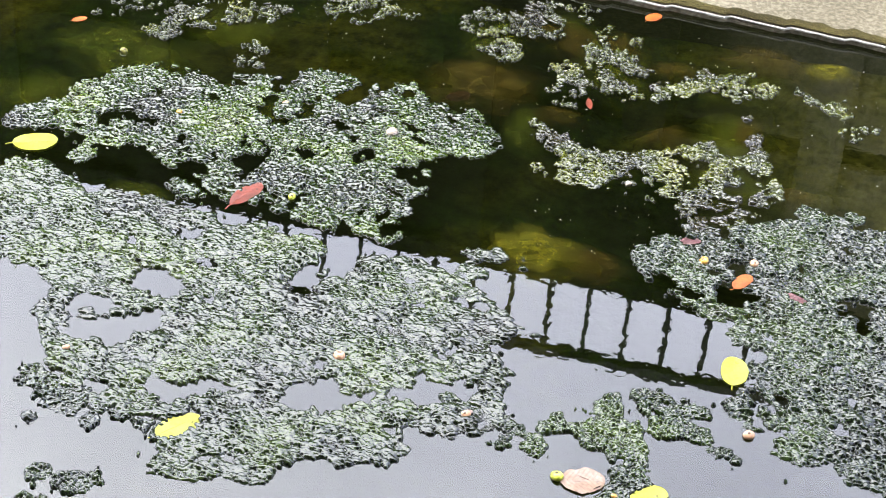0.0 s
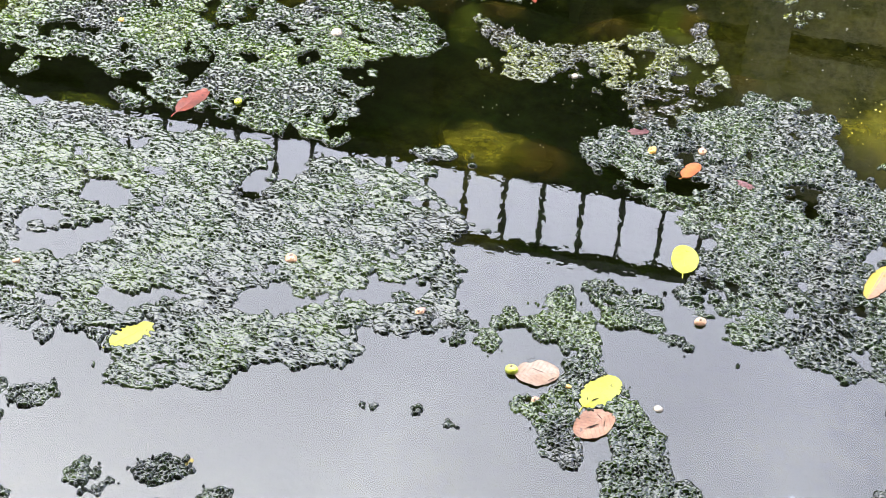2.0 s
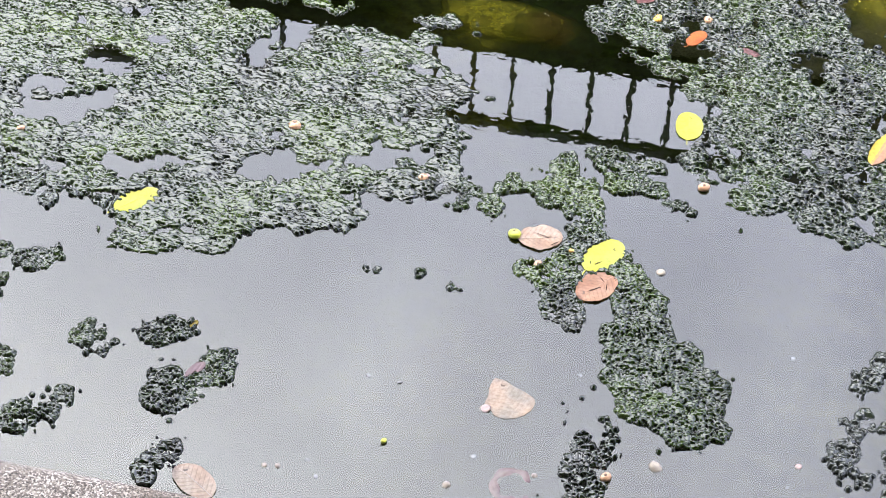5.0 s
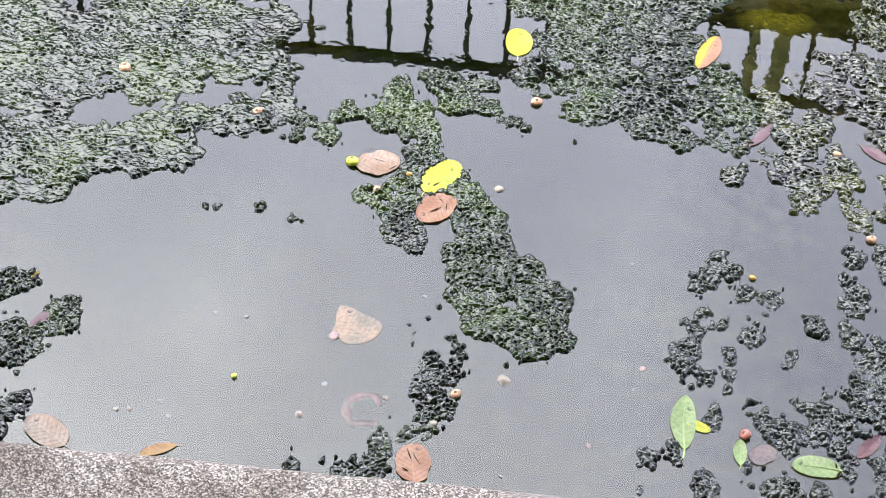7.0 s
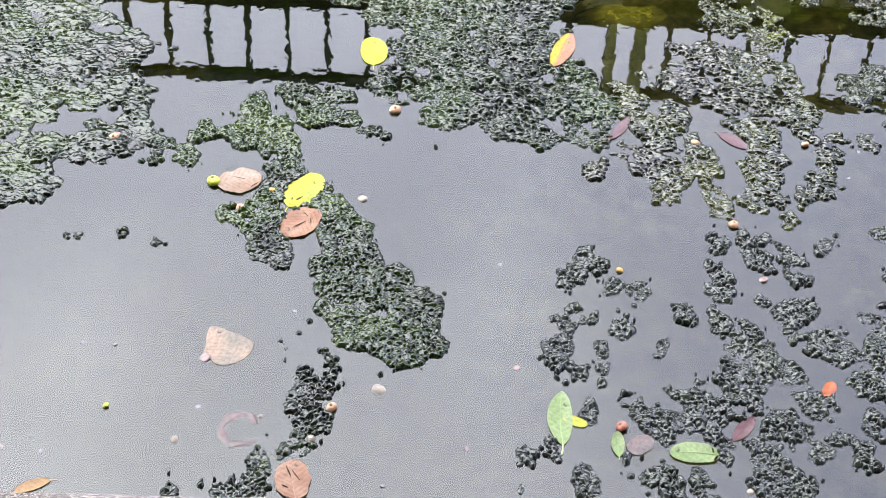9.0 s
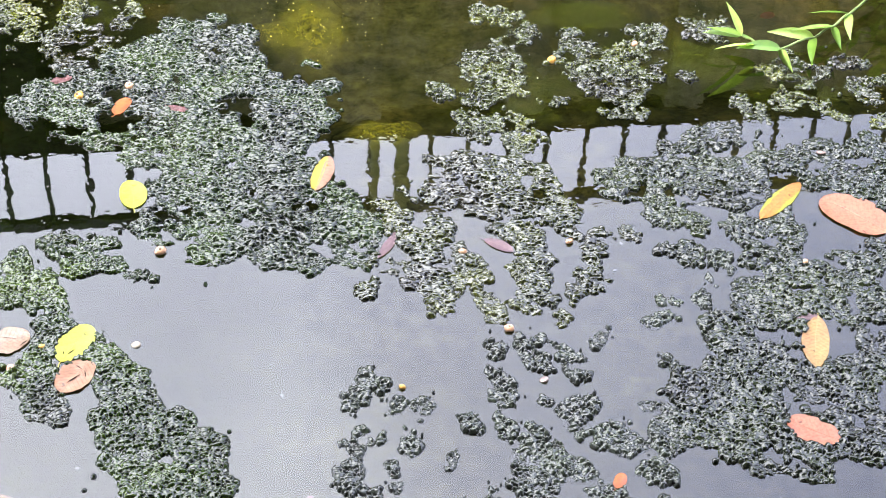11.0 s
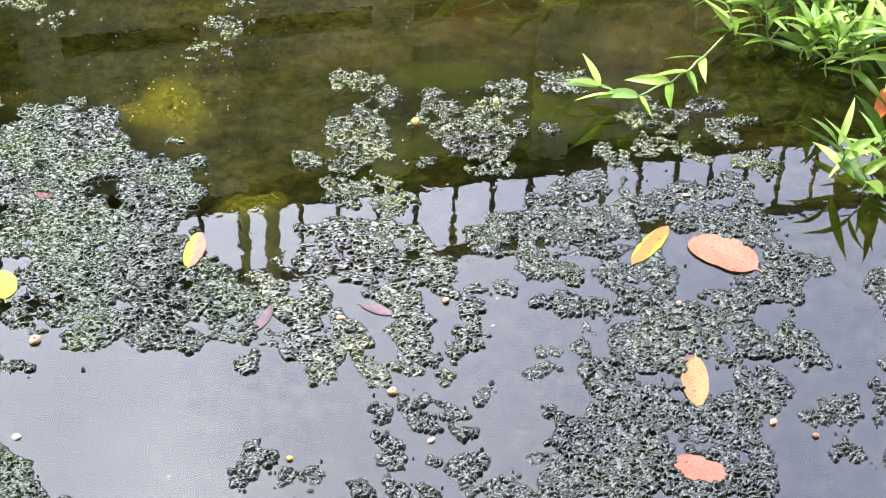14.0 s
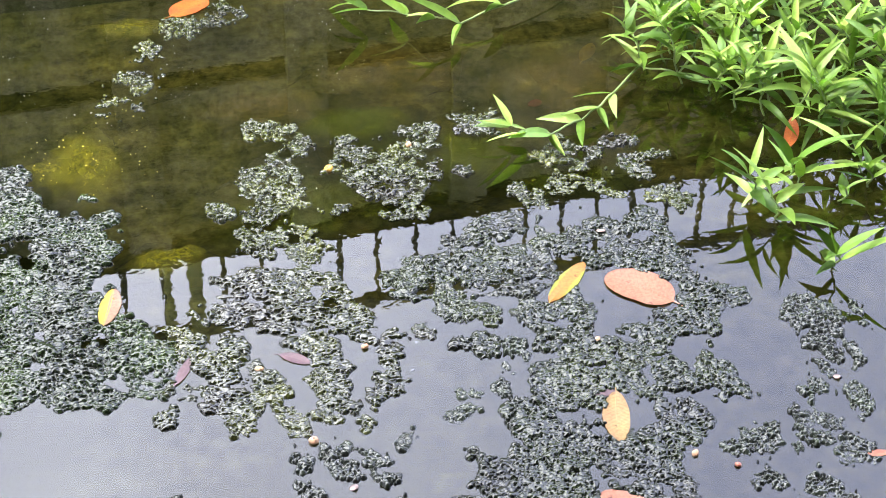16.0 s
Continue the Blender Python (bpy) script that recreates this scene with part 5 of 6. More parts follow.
algae("small dark algae clump on open water", (
    (0.39, 1.511, 0.007, 0.405, 1.532, 0.005), (0.375, 1.504, 0.004, 0.375, 1.504, 0.004), (0.373, 1.471, 0.007, 0.373, 1.471, 0.007),
    (0.304, 1.439, 0.007, 0.3, 1.414, 0.006), (0.253, 1.348, 0.008, 0.254, 1.348, 0.008), (0.297, 1.307, 0.008, 0.297, 1.307, 0.008),
    (0.432, 1.307, 0.01, 0.433, 1.307, 0.01), (0.345, 1.335, 0.012, 0.338, 1.318, 0.007), (0.348, 1.564, 0.004, 0.349, 1.564, 0.004),
    (0.631, 1.73, 0.006, 0.631, 1.73, 0.006), (0.479, 1.739, 0.005, 0.479, 1.739, 0.005), (0.491, 1.723, 0.008, 0.492, 1.723, 0.008),
    (0.522, 1.734, 0.008, 0.522, 1.734, 0.008), (0.549, 1.73, 0.006, 0.549, 1.729, 0.006), (0.571, 1.713, 0.012, 0.571, 1.713, 0.012),
    (0.588, 1.675, 0.012, 0.588, 1.675, 0.012),
), size=0.68, tall=1.05, crinkle=1.4, grain=0.0048, dome=0.85, long=1.03, cell=0.0009, mat=ALGAE_GREY, apart=True, loose=0.15, rag=0.025, gaps=-0.36, seed=187)
algae("small dark algae clump on open water", (
    (0.533, 1.694, 0.007, 0.533, 1.694, 0.007), (0.546, 1.677, 0.006, 0.547, 1.677, 0.006), (0.472, 1.682, 0.012, 0.487, 1.656, 0.012),
    (0.475, 1.637, 0.012, 0.499, 1.628, 0.007), (0.468, 1.606, 0.011, 0.477, 1.575, 0.013), (0.436, 1.587, 0.015, 0.437, 1.587, 0.015),
    (0.529, 1.637, 0.007, 0.541, 1.623, 0.006), (0.578, 1.611, 0.015, 0.564, 1.588, 0.013), (0.593, 1.612, 0.008, 0.594, 1.612, 0.008),
    (0.513, 1.567, 0.009, 0.533, 1.557, 0.007), (0.341, 1.643, 0.012, 0.35, 1.62, 0.011), (0.367, 1.617, 0.013, 0.377, 1.625, 0.009),
    (0.318, 1.667, 0.009, 0.318, 1.667, 0.009), (0.306, 1.686, 0.006, 0.306, 1.685, 0.006), (0.577, 1.547, 0.009, 0.623, 1.548, 0.011),
    (0.669, 1.786, 0.006, 0.677, 1.784, 0.004),
), size=0.68, tall=1.05, crinkle=1.4, grain=0.0048, dome=0.85, long=1.03, cell=0.0009, mat=ALGAE_GREY, apart=True, loose=0.15, rag=0.025, gaps=-0.36, seed=299)
algae("small dark algae clump on open water", (
    (0.636, 1.736, 0.006, 0.636, 1.736, 0.006), (0.736, 1.801, 0.006, 0.736, 1.801, 0.006), (0.763, 1.805, 0.003, 0.763, 1.805, 0.003),
    (0.796, 1.803, 0.007, 0.797, 1.803, 0.007), (0.74, 1.769, 0.011, 0.713, 1.762, 0.005), (0.816, 1.841, 0.007, 0.817, 1.841, 0.007),
    (0.85, 1.88, 0.011, 0.851, 1.88, 0.011), (0.723, 1.682, 0.006, 0.723, 1.682, 0.006), (0.67, 1.596, 0.005, 0.67, 1.596, 0.005),
), size=0.68, tall=1.05, crinkle=1.4, grain=0.0048, dome=0.85, long=1.03, cell=0.0009, mat=ALGAE_GREY, apart=True, loose=0.15, rag=0.025, gaps=-0.36, seed=411)
algae("dark grey-green ragged algae mat on shaded water", (
    (0.363, 1.422, 0.01, 0.392, 1.405, 0.014), (0.408, 1.443, 0.014, 0.437, 1.445, 0.011), (0.406, 1.401, 0.014, 0.396, 1.375, 0.008),
    (0.443, 1.427, 0.014, 0.477, 1.429, 0.014), (0.462, 1.401, 0.014, 0.48, 1.446, 0.011), (0.494, 1.376, 0.018, 0.522, 1.378, 0.014),
    (0.541, 1.424, 0.014, 0.552, 1.397, 0.014), (0.506, 1.35, 0.014, 0.532, 1.334, 0.014), (0.564, 1.378, 0.013, 0.577, 1.372, 0.006),
    (0.5, 1.509, 0.01, 0.527, 1.489, 0.015), (0.509, 1.459, 0.014, 0.528, 1.499, 0.015), (0.511, 1.557, 0.01, 0.532, 1.538, 0.011),
    (0.394, 1.327, 0.011, 0.366, 1.315, 0.007), (0.395, 1.301, 0.011, 0.396, 1.301, 0.011), (0.236, 1.312, 0.009, 0.215, 1.285, 0.011),
    (0.244, 1.282, 0.008, 0.244, 1.282, 0.008),
), size=0.68, tall=1.05, crinkle=1.4, grain=0.0048, dome=0.85, long=1.03, cell=0.0009, mat=ALGAE_GREY, loose=0.15, rag=0.035, gaps=-0.3, thin=-0.003, seed=242)
algae("dark grey-green ragged algae mat on shaded water", (
    (0.562, 1.55, 0.01, 0.562, 1.55, 0.01), (0.544, 1.519, 0.007, 0.545, 1.519, 0.007), (0.563, 1.494, 0.008, 0.577, 1.489, 0.005),
    (0.598, 1.543, 0.01, 0.619, 1.534, 0.013), (0.641, 1.546, 0.005, 0.641, 1.546, 0.005), (0.605, 1.516, 0.006, 0.605, 1.516, 0.006),
    (0.579, 1.445, 0.011, 0.579, 1.445, 0.011), (0.602, 1.456, 0.007, 0.602, 1.456, 0.007), (0.536, 1.308, 0.011, 0.564, 1.319, 0.007),
    (0.608, 1.392, 0.005, 0.608, 1.392, 0.005), (0.646, 1.468, 0.01, 0.662, 1.46, 0.011), (0.657, 1.441, 0.012, 0.657, 1.441, 0.012),
    (0.64, 1.376, 0.011, 0.66, 1.368, 0.009), (0.679, 1.548, 0.008, 0.685, 1.539, 0.007), (0.469, 1.341, 0.007, 0.47, 1.341, 0.007),
    (0.513, 1.426, 0.011, 0.514, 1.426, 0.011),
), size=0.68, tall=1.05, crinkle=1.4, grain=0.0048, dome=0.85, long=1.03, cell=0.0009, mat=ALGAE_GREY, loose=0.15, rag=0.035, gaps=-0.3, thin=-0.003, seed=354)
algae("wide grey-green algae mat under fallen pink leaves", (
    (0.738, 2.075, 0.019, 0.831, 2.112, 0.02), (0.845, 2.159, 0.018, 0.942, 2.167, 0.015), (0.858, 2.077, 0.036, 0.949, 2.077, 0.034),
    (0.984, 2.125, 0.022, 1.118, 2.123, 0.019), (1.038, 2.062, 0.023, 1.159, 2.053, 0.024), (0.778, 1.995, 0.021, 0.827, 1.971, 0.012),
    (0.773, 1.909, 0.012, 0.823, 1.906, 0.008), (0.898, 1.945, 0.015, 0.898, 1.945, 0.015), (0.965, 1.985, 0.013, 0.998, 1.996, 0.009),
    (0.943, 1.92, 0.019, 0.983, 1.925, 0.012), (1.16, 2.019, 0.02, 1.146, 1.92, 0.025), (1.177, 1.928, 0.02, 1.216, 1.935, 0.012),
    (1.088, 1.89, 0.023, 1.151, 1.863, 0.021), (1.02, 1.877, 0.015, 1.052, 1.843, 0.021), (1.16, 2.13, 0.019, 1.176, 2.096, 0.017),
    (0.899, 1.835, 0.03, 1.002, 1.827, 0.024),
), holes=(
    (1.038, 1.994, 0.02, 1.107, 1.948, 0.025), (1.002, 2.181, 0.009, 1.013, 2.166, 0.009),
), size=0.85, tall=0.68, thin=-0.005, mat=ALGAE_WET, loose=0.12, crinkle=1.7, grain=0.0055, dome=0.9, long=1.15, cell=0.001, rag=0.035, gaps=-0.32, seed=264)
algae("wide grey-green algae mat under fallen pink leaves", (
    (0.943, 1.787, 0.032, 1.054, 1.777, 0.025), (1.111, 1.765, 0.02, 1.122, 1.727, 0.015), (1.14, 1.709, 0.008, 1.14, 1.708, 0.008),
    (0.871, 1.777, 0.023, 0.927, 1.74, 0.026), (0.798, 1.706, 0.018, 0.868, 1.692, 0.034), (0.804, 1.753, 0.012, 0.804, 1.753, 0.012),
    (0.987, 1.74, 0.015, 1.025, 1.747, 0.012), (1.007, 1.701, 0.011, 1.007, 1.701, 0.011), (1.041, 1.68, 0.013, 1.056, 1.653, 0.013),
    (1.005, 1.651, 0.015, 1.044, 1.643, 0.011), (0.965, 1.636, 0.019, 0.966, 1.636, 0.019), (0.895, 1.65, 0.03, 0.896, 1.65, 0.03),
    (0.811, 1.645, 0.033, 0.758, 1.633, 0.023), (0.729, 1.595, 0.028, 0.784, 1.561, 0.037), (0.835, 1.595, 0.033, 0.833, 1.519, 0.032),
    (0.907, 1.568, 0.031, 0.96, 1.557, 0.028),
), holes=(
    (1.038, 1.994, 0.02, 1.107, 1.948, 0.025), (1.002, 2.181, 0.009, 1.013, 2.166, 0.009),
), size=0.85, tall=0.68, thin=-0.005, mat=ALGAE_WET, loose=0.12, crinkle=1.7, grain=0.0055, dome=0.9, long=1.15, cell=0.001, rag=0.035, gaps=-0.32, seed=376)
algae("wide grey-green algae mat under fallen pink leaves", (
    (0.952, 1.515, 0.028, 0.952, 1.515, 0.028), (0.877, 1.509, 0.032, 0.878, 1.509, 0.032), (0.805, 1.506, 0.032, 0.805, 1.505, 0.032),
    (0.728, 1.639, 0.014, 0.728, 1.639, 0.014), (0.711, 1.62, 0.009, 0.712, 1.62, 0.009), (0.693, 1.569, 0.009, 0.693, 1.569, 0.009),
    (0.694, 1.531, 0.017, 0.695, 1.531, 0.017), (0.763, 1.601, 0.023, 0.751, 1.538, 0.023), (0.918, 1.625, 0.024, 0.918, 1.625, 0.024),
), holes=(
    (1.038, 1.994, 0.02, 1.107, 1.948, 0.025), (1.002, 2.181, 0.009, 1.013, 2.166, 0.009),
), size=0.85, tall=0.68, thin=-0.005, mat=ALGAE_WET, loose=0.12, crinkle=1.7, grain=0.0055, dome=0.9, long=1.15, cell=0.001, rag=0.035, gaps=-0.32, seed=488)
algae("bubbly light green algae patch on olive water", (
    (0.646, 2.501, 0.008, 0.677, 2.507, 0.012), (0.738, 2.479, 0.015, 0.706, 2.441, 0.011), (0.757, 2.438, 0.014, 0.816, 2.44, 0.012),
    (0.846, 2.468, 0.012, 0.875, 2.468, 0.016), (0.846, 2.402, 0.019, 0.808, 2.413, 0.015), (0.795, 2.363, 0.023, 0.74, 2.378, 0.018),
    (0.8, 2.31, 0.021, 0.745, 2.325, 0.017), (0.681, 2.299, 0.006, 0.771, 2.277, 0.008), (0.805, 2.261, 0.006, 0.75, 2.271, 0.009),
    (0.548, 2.431, 0.008, 0.57, 2.418, 0.008), (0.549, 2.382, 0.008, 0.616, 2.423, 0.015), (0.628, 2.392, 0.023, 0.639, 2.357, 0.014),
    (0.556, 2.327, 0.019, 0.617, 2.343, 0.013), (0.534, 2.316, 0.011, 0.534, 2.316, 0.011), (0.523, 2.266, 0.014, 0.591, 2.239, 0.008),
    (0.534, 2.229, 0.011, 0.572, 2.225, 0.008),
), loose=0.5, size=0.85, tall=0.5, thin=-0.006, gaps=-0.3, dome=0.75, folds=0.8, crinkle=1.8, grain=0.005, cell=0.0010, rag=0.04, mat=ALGAE_LIGHT, seed=286)
algae("bubbly light green algae patch on olive water", (
    (0.611, 2.242, 0.007, 0.645, 2.192, 0.008), (0.59, 2.192, 0.008, 0.633, 2.18, 0.006), (0.495, 2.335, 0.007, 0.496, 2.335, 0.007),
    (0.96, 2.505, 0.008, 1.019, 2.497, 0.006), (0.925, 2.366, 0.006, 0.926, 2.366, 0.006), (1.054, 2.356, 0.007, 1.129, 2.335, 0.01),
    (1.105, 2.353, 0.012, 1.105, 2.353, 0.012), (1.056, 2.274, 0.012, 1.053, 2.295, 0.01), (0.975, 2.272, 0.006, 0.995, 2.242, 0.008),
    (1.151, 2.283, 0.009, 1.194, 2.289, 0.009), (1.125, 2.241, 0.01, 1.139, 2.22, 0.009), (1.173, 2.397, 0.006, 1.209, 2.38, 0.006),
    (1.197, 2.27, 0.014, 1.239, 2.241, 0.013), (1.192, 2.202, 0.017, 1.23, 2.174, 0.014), (0.585, 2.566, 0.007, 0.644, 2.561, 0.007),
), loose=0.5, size=0.85, tall=0.5, thin=-0.006, gaps=-0.3, dome=0.75, folds=0.8, crinkle=1.8, grain=0.005, cell=0.0010, rag=0.04, mat=ALGAE_LIGHT, seed=398)
algae("ragged dark algae mat beside green water plants", (
    (1.262, 1.842, 0.009, 1.293, 1.876, 0.007), (1.29, 1.87, 0.007, 1.317, 1.877, 0.009), (1.314, 1.871, 0.012, 1.333, 1.822, 0.014),
    (1.3, 1.831, 0.012, 1.321, 1.797, 0.016), (1.274, 1.817, 0.008, 1.274, 1.817, 0.008), (1.296, 1.776, 0.016, 1.297, 1.742, 0.017),
    (1.281, 1.774, 0.01, 1.263, 1.765, 0.007), (1.268, 1.73, 0.012, 1.272, 1.709, 0.008), (1.256, 1.733, 0.007, 1.257, 1.733, 0.007),
    (1.216, 1.679, 0.01, 1.246, 1.683, 0.012), (1.22, 1.658, 0.01, 1.21, 1.63, 0.01), (1.195, 1.672, 0.004, 1.195, 1.672, 0.004),
    (1.207, 1.624, 0.016, 1.225, 1.607, 0.012), (1.186, 1.59, 0.018, 1.204, 1.582, 0.013), (1.183, 1.637, 0.008, 1.189, 1.623, 0.007),
    (1.158, 1.577, 0.007, 1.159, 1.577, 0.007),
), size=0.68, tall=1.05, crinkle=1.4, grain=0.0048, dome=0.85, long=1.03, cell=0.0009, mat=ALGAE_GREY, loose=0.4, rag=0.02, gaps=-0.3, thin=-0.002, seed=308)
algae("ragged dark algae mat beside green water plants", (
    (1.238, 1.597, 0.01, 1.247, 1.607, 0.005), (1.07, 1.59, 0.006, 1.109, 1.591, 0.011), (1.102, 1.605, 0.006, 1.119, 1.604, 0.005),
    (1.118, 1.582, 0.007, 1.136, 1.613, 0.006), (1.149, 1.604, 0.006, 1.149, 1.628, 0.004), (1.235, 1.573, 0.01, 1.244, 1.541, 0.011),
    (1.249, 1.524, 0.006, 1.216, 1.537, 0.006), (1.072, 1.52, 0.006, 1.098, 1.541, 0.01), (1.1, 1.554, 0.007, 1.1, 1.517, 0.006),
    (1.141, 1.489, 0.006, 1.168, 1.485, 0.011), (1.151, 1.467, 0.011, 1.173, 1.452, 0.008), (1.274, 1.624, 0.01, 1.298, 1.636, 0.007),
    (1.283, 1.66, 0.007, 1.295, 1.656, 0.005), (1.329, 1.74, 0.008, 1.33, 1.719, 0.006), (1.378, 1.831, 0.004, 1.382, 1.815, 0.004),
    (1.381, 1.794, 0.004, 1.381, 1.794, 0.004),
), size=0.68, tall=1.05, crinkle=1.4, grain=0.0048, dome=0.85, long=1.03, cell=0.0009, mat=ALGAE_GREY, loose=0.4, rag=0.02, gaps=-0.3, thin=-0.002, seed=420)

# ---- small fruits and petals on the water ----
FRUIT_LOOKS = {
    "cream": ("cream-coloured little fallen fruit", (0.27, 0.225, 0.17)),
    "peach": ("peach-coloured little fallen fruit", (0.48, 0.27, 0.15)),
    "amber": ("amber-yellow little fallen fruit", (0.52, 0.28, 0.05)),
    "lime": ("yellow-green little fallen bud", (0.48, 0.52, 0.05)),
    "white": ("whitish speck of petal on the water", (0.21, 0.21, 0.19)),
    "rose": ("dull rose speck of petal on the water", (0.25, 0.17, 0.15)),
    "olive": ("olive-brown little fallen fruit", (0.16, 0.15, 0.03)),
    "brick": ("brick-red little fallen fruit", (0.30, 0.10, 0.06)),
}
FRUIT_MATS = {k: plain(k + "_fruit", c, 0.4, 0.35, 120.0) for k, (_, c) in FRUIT_LOOKS.items()}
EYE_MAT = plain("fruit_eye", (0.10, 0.06, 0.035), 0.6)
fruit_count = 0


def fallen_fruit(kind, x, y, radius):
    """A squashed little fruit with a dimpled eye, half sunk."""
    global fruit_count
    fruit_count += 1
    r = random.Random(fruit_count * 13)
    flat = 0.3 if kind in ("white", "rose") else 0.7
    if kind == "white":
        radius *= 0.75
    afloat = max(field(np.array([x]), np.array([y]), q)[0][0] for q in WIDE) < -0.005
    sunk = (-0.75 if kind == "cream" else -0.55) * radius * flat if afloat and kind in ("white", "rose", "cream") else 0.001
    bm = bmesh.new()
    bmesh.ops.create_uvsphere(bm, u_segments=14, v_segments=8, radius=radius)
    for v in bm.verts:
        q = v.co / radius
        k = 1 + 0.14 * noise.noise((q.x * 1.4 + fruit_count, q.y * 1.4, q.z * 1.4))
        dip = 0.35 * max(0.0, q.z - 0.75)
        v.co = Vector((q.x * radius * k * 1.05, q.y * radius * k * 0.9, (q.z - dip) * radius * flat * k))
    petal = kind in ("white", "rose")
    thing = mesh_object("fallen_petal" if petal else "fallen_fruit", bm, FRUIT_MATS[kind], smooth=True)
    thing.matrix_world = pose(x, y, radius * flat * 0.35 + sunk, r.uniform(-25, 25), r.uniform(-25, 25), r.uniform(0, 360))
    tagged(thing, FRUIT_LOOKS[kind][0], *(("petal", "fallen petals") if petal else ("fruit", "fallen fruits")))
    if radius > 0.006 and flat > 0.5 and kind != "cream":
        bm = bmesh.new()
        bmesh.ops.create_uvsphere(bm, u_segments=8, v_segments=5, radius=radius * 0.3)
        for v in bm.verts:
            v.co.z = v.co.z * 0.35 + radius * flat * 0.88
        part("eye", bm, EYE_MAT, thing, "dark dimpled eye", True)
    return thing


fallen_fruit("cream", -0.676, 2.560, 0.0110)
fallen_fruit("lime", -0.776, 2.311, 0.0066)
fallen_fruit("peach", -0.883, 2.585, 0.0061)
fallen_fruit("peach", -0.959, 1.829, 0.0065)
fallen_fruit("peach", -0.575, 1.945, 0.0101)
fallen_fruit("cream", -0.249, 2.551, 0.0059)
fallen_fruit("white", -0.094, 2.933, 0.0065)
fallen_fruit("amber", -0.091, 2.372, 0.0084)
fallen_fruit("peach", -0.011, 2.393, 0.0075)
fallen_fruit("amber", -1.048, 2.490, 0.0059)
fallen_fruit("olive", -1.223, 2.651, 0.0073)
fallen_fruit("rose", -0.361, 1.891, 0.0065)
fallen_fruit("peach", 0.033, 1.974, 0.0083)
fallen_fruit("lime", -0.212, 1.800, 0.0095)
fallen_fruit("peach", -0.169, 1.748, 0.0063)
fallen_fruit("amber", -0.129, 1.788, 0.0047)
fallen_fruit("cream", -0.203, 1.337, 0.0062)
fallen_fruit("cream", 0.040, 1.432, 0.0099)
fallen_fruit("cream", -0.003, 1.782, 0.0079)
fallen_fruit("peach", -0.364, 1.882, 0.0073)
fallen_fruit("lime", -0.293, 1.384, 0.0042)
fallen_fruit("white", -0.181, 1.390, 0.0056)
fallen_fruit("white", -0.077, 1.560, 0.0044)
fallen_fruit("white", 0.189, 1.665, 0.0045)
fallen_fruit("rose", 0.211, 1.479, 0.0050)
fallen_fruit("white", -0.375, 1.330, 0.0048)
fallen_fruit("cream", -0.408, 1.313, 0.0041)
fallen_fruit("cream", -0.424, 1.310, 0.0041)
fallen_fruit("white", -0.299, 1.487, 0.0051)
fallen_fruit("white", -0.339, 1.487, 0.0051)
fallen_fruit("white", -0.358, 1.309, 0.0048)
fallen_fruit("cream", -0.102, 1.380, 0.0042)
fallen_fruit("rose", -0.184, 1.471, 0.0079)
fallen_fruit("peach", 0.512, 1.764, 0.0071)
fallen_fruit("peach", 0.471, 1.934, 0.0066)
fallen_fruit("peach", 0.632, 1.943, 0.0058)
fallen_fruit("amber", 0.350, 1.664, 0.0046)
fallen_fruit("peach", -0.017, 1.398, 0.0072)
fallen_fruit("cream", -0.038, 1.347, 0.0048)
fallen_fruit("brick", 0.341, 1.390, 0.0077)
fallen_fruit("cream", 0.492, 1.300, 0.0055)
fallen_fruit("white", 0.052, 1.282, 0.0047)
fallen_fruit("rose", 0.152, 1.344, 0.0041)
fallen_fruit("white", 0.201, 1.443, 0.0028)
fallen_fruit("white", 0.177, 1.725, 0.0031)
fallen_fruit("rose", 0.543, 1.662, 0.0077)
fallen_fruit("amber", 0.691, 2.413, 0.0077)
fallen_fruit("peach", 0.842, 2.450, 0.0059)
fallen_fruit("peach", 1.014, 1.597, 0.0055)
fallen_fruit("brick", 1.062, 1.560, 0.0047)
fallen_fruit("rose", 1.074, 2.124, 0.0074)
fallen_fruit("peach", 0.971, 1.865, 0.0051)
fallen_fruit("white", 0.709, 1.934, 0.0042)
fallen_fruit("rose", 0.902, 1.898, 0.0077)
fallen_fruit("rose", 1.278, 1.692, 0.0058)
fallen_fruit("white", 0.686, 1.875, 0.0050)


def flecks(name, label, count, seed, x0, x1, y0, y1, small, large, mat):
    """A scatter of tiny flakes afloat, each a bent scrap of a few faces."""
    r = np.random.RandomState(seed)
    vs, fs = [], []
    while len(fs) < count * 5:
        x, y = x0 + (x1 - x0) * r.rand(), y0 + (y1 - y0) * r.rand()
        if lattice_noise(np.array([x]), np.array([y]), 0.16, seed)[0] < 0.05 or max(field(np.array([x]), np.array([y]), q)[0][0] for q in WIDE) > 0:
            continue
        a = small + (large - small) * r.rand() ** 3
        turn, slim = r.rand() * 6.3, 0.35 + 0.6 * r.rand()
        base = len(vs)
        vs.append((x, y, 0.0016))
        for k in range(5):
            g = 2 * math.pi * k / 5
            u, v = a * math.cos(g) * (0.8 + 0.4 * r.rand()), a * slim * math.sin(g)
            vs.append((x + u * math.cos(turn) - v * math.sin(turn), y + u * math.sin(turn) + v * math.cos(turn), -0.0002))
        fs += [(base, base + 1 + k, base + 1 + (k + 1) % 5) for k in range(5)]
    me = bpy.data.meshes.new(name)
    me.from_pydata(vs, [], fs)
    me.materials.append(mat)
    return tagged(new(name, me), label, "debris", kind="stuff")


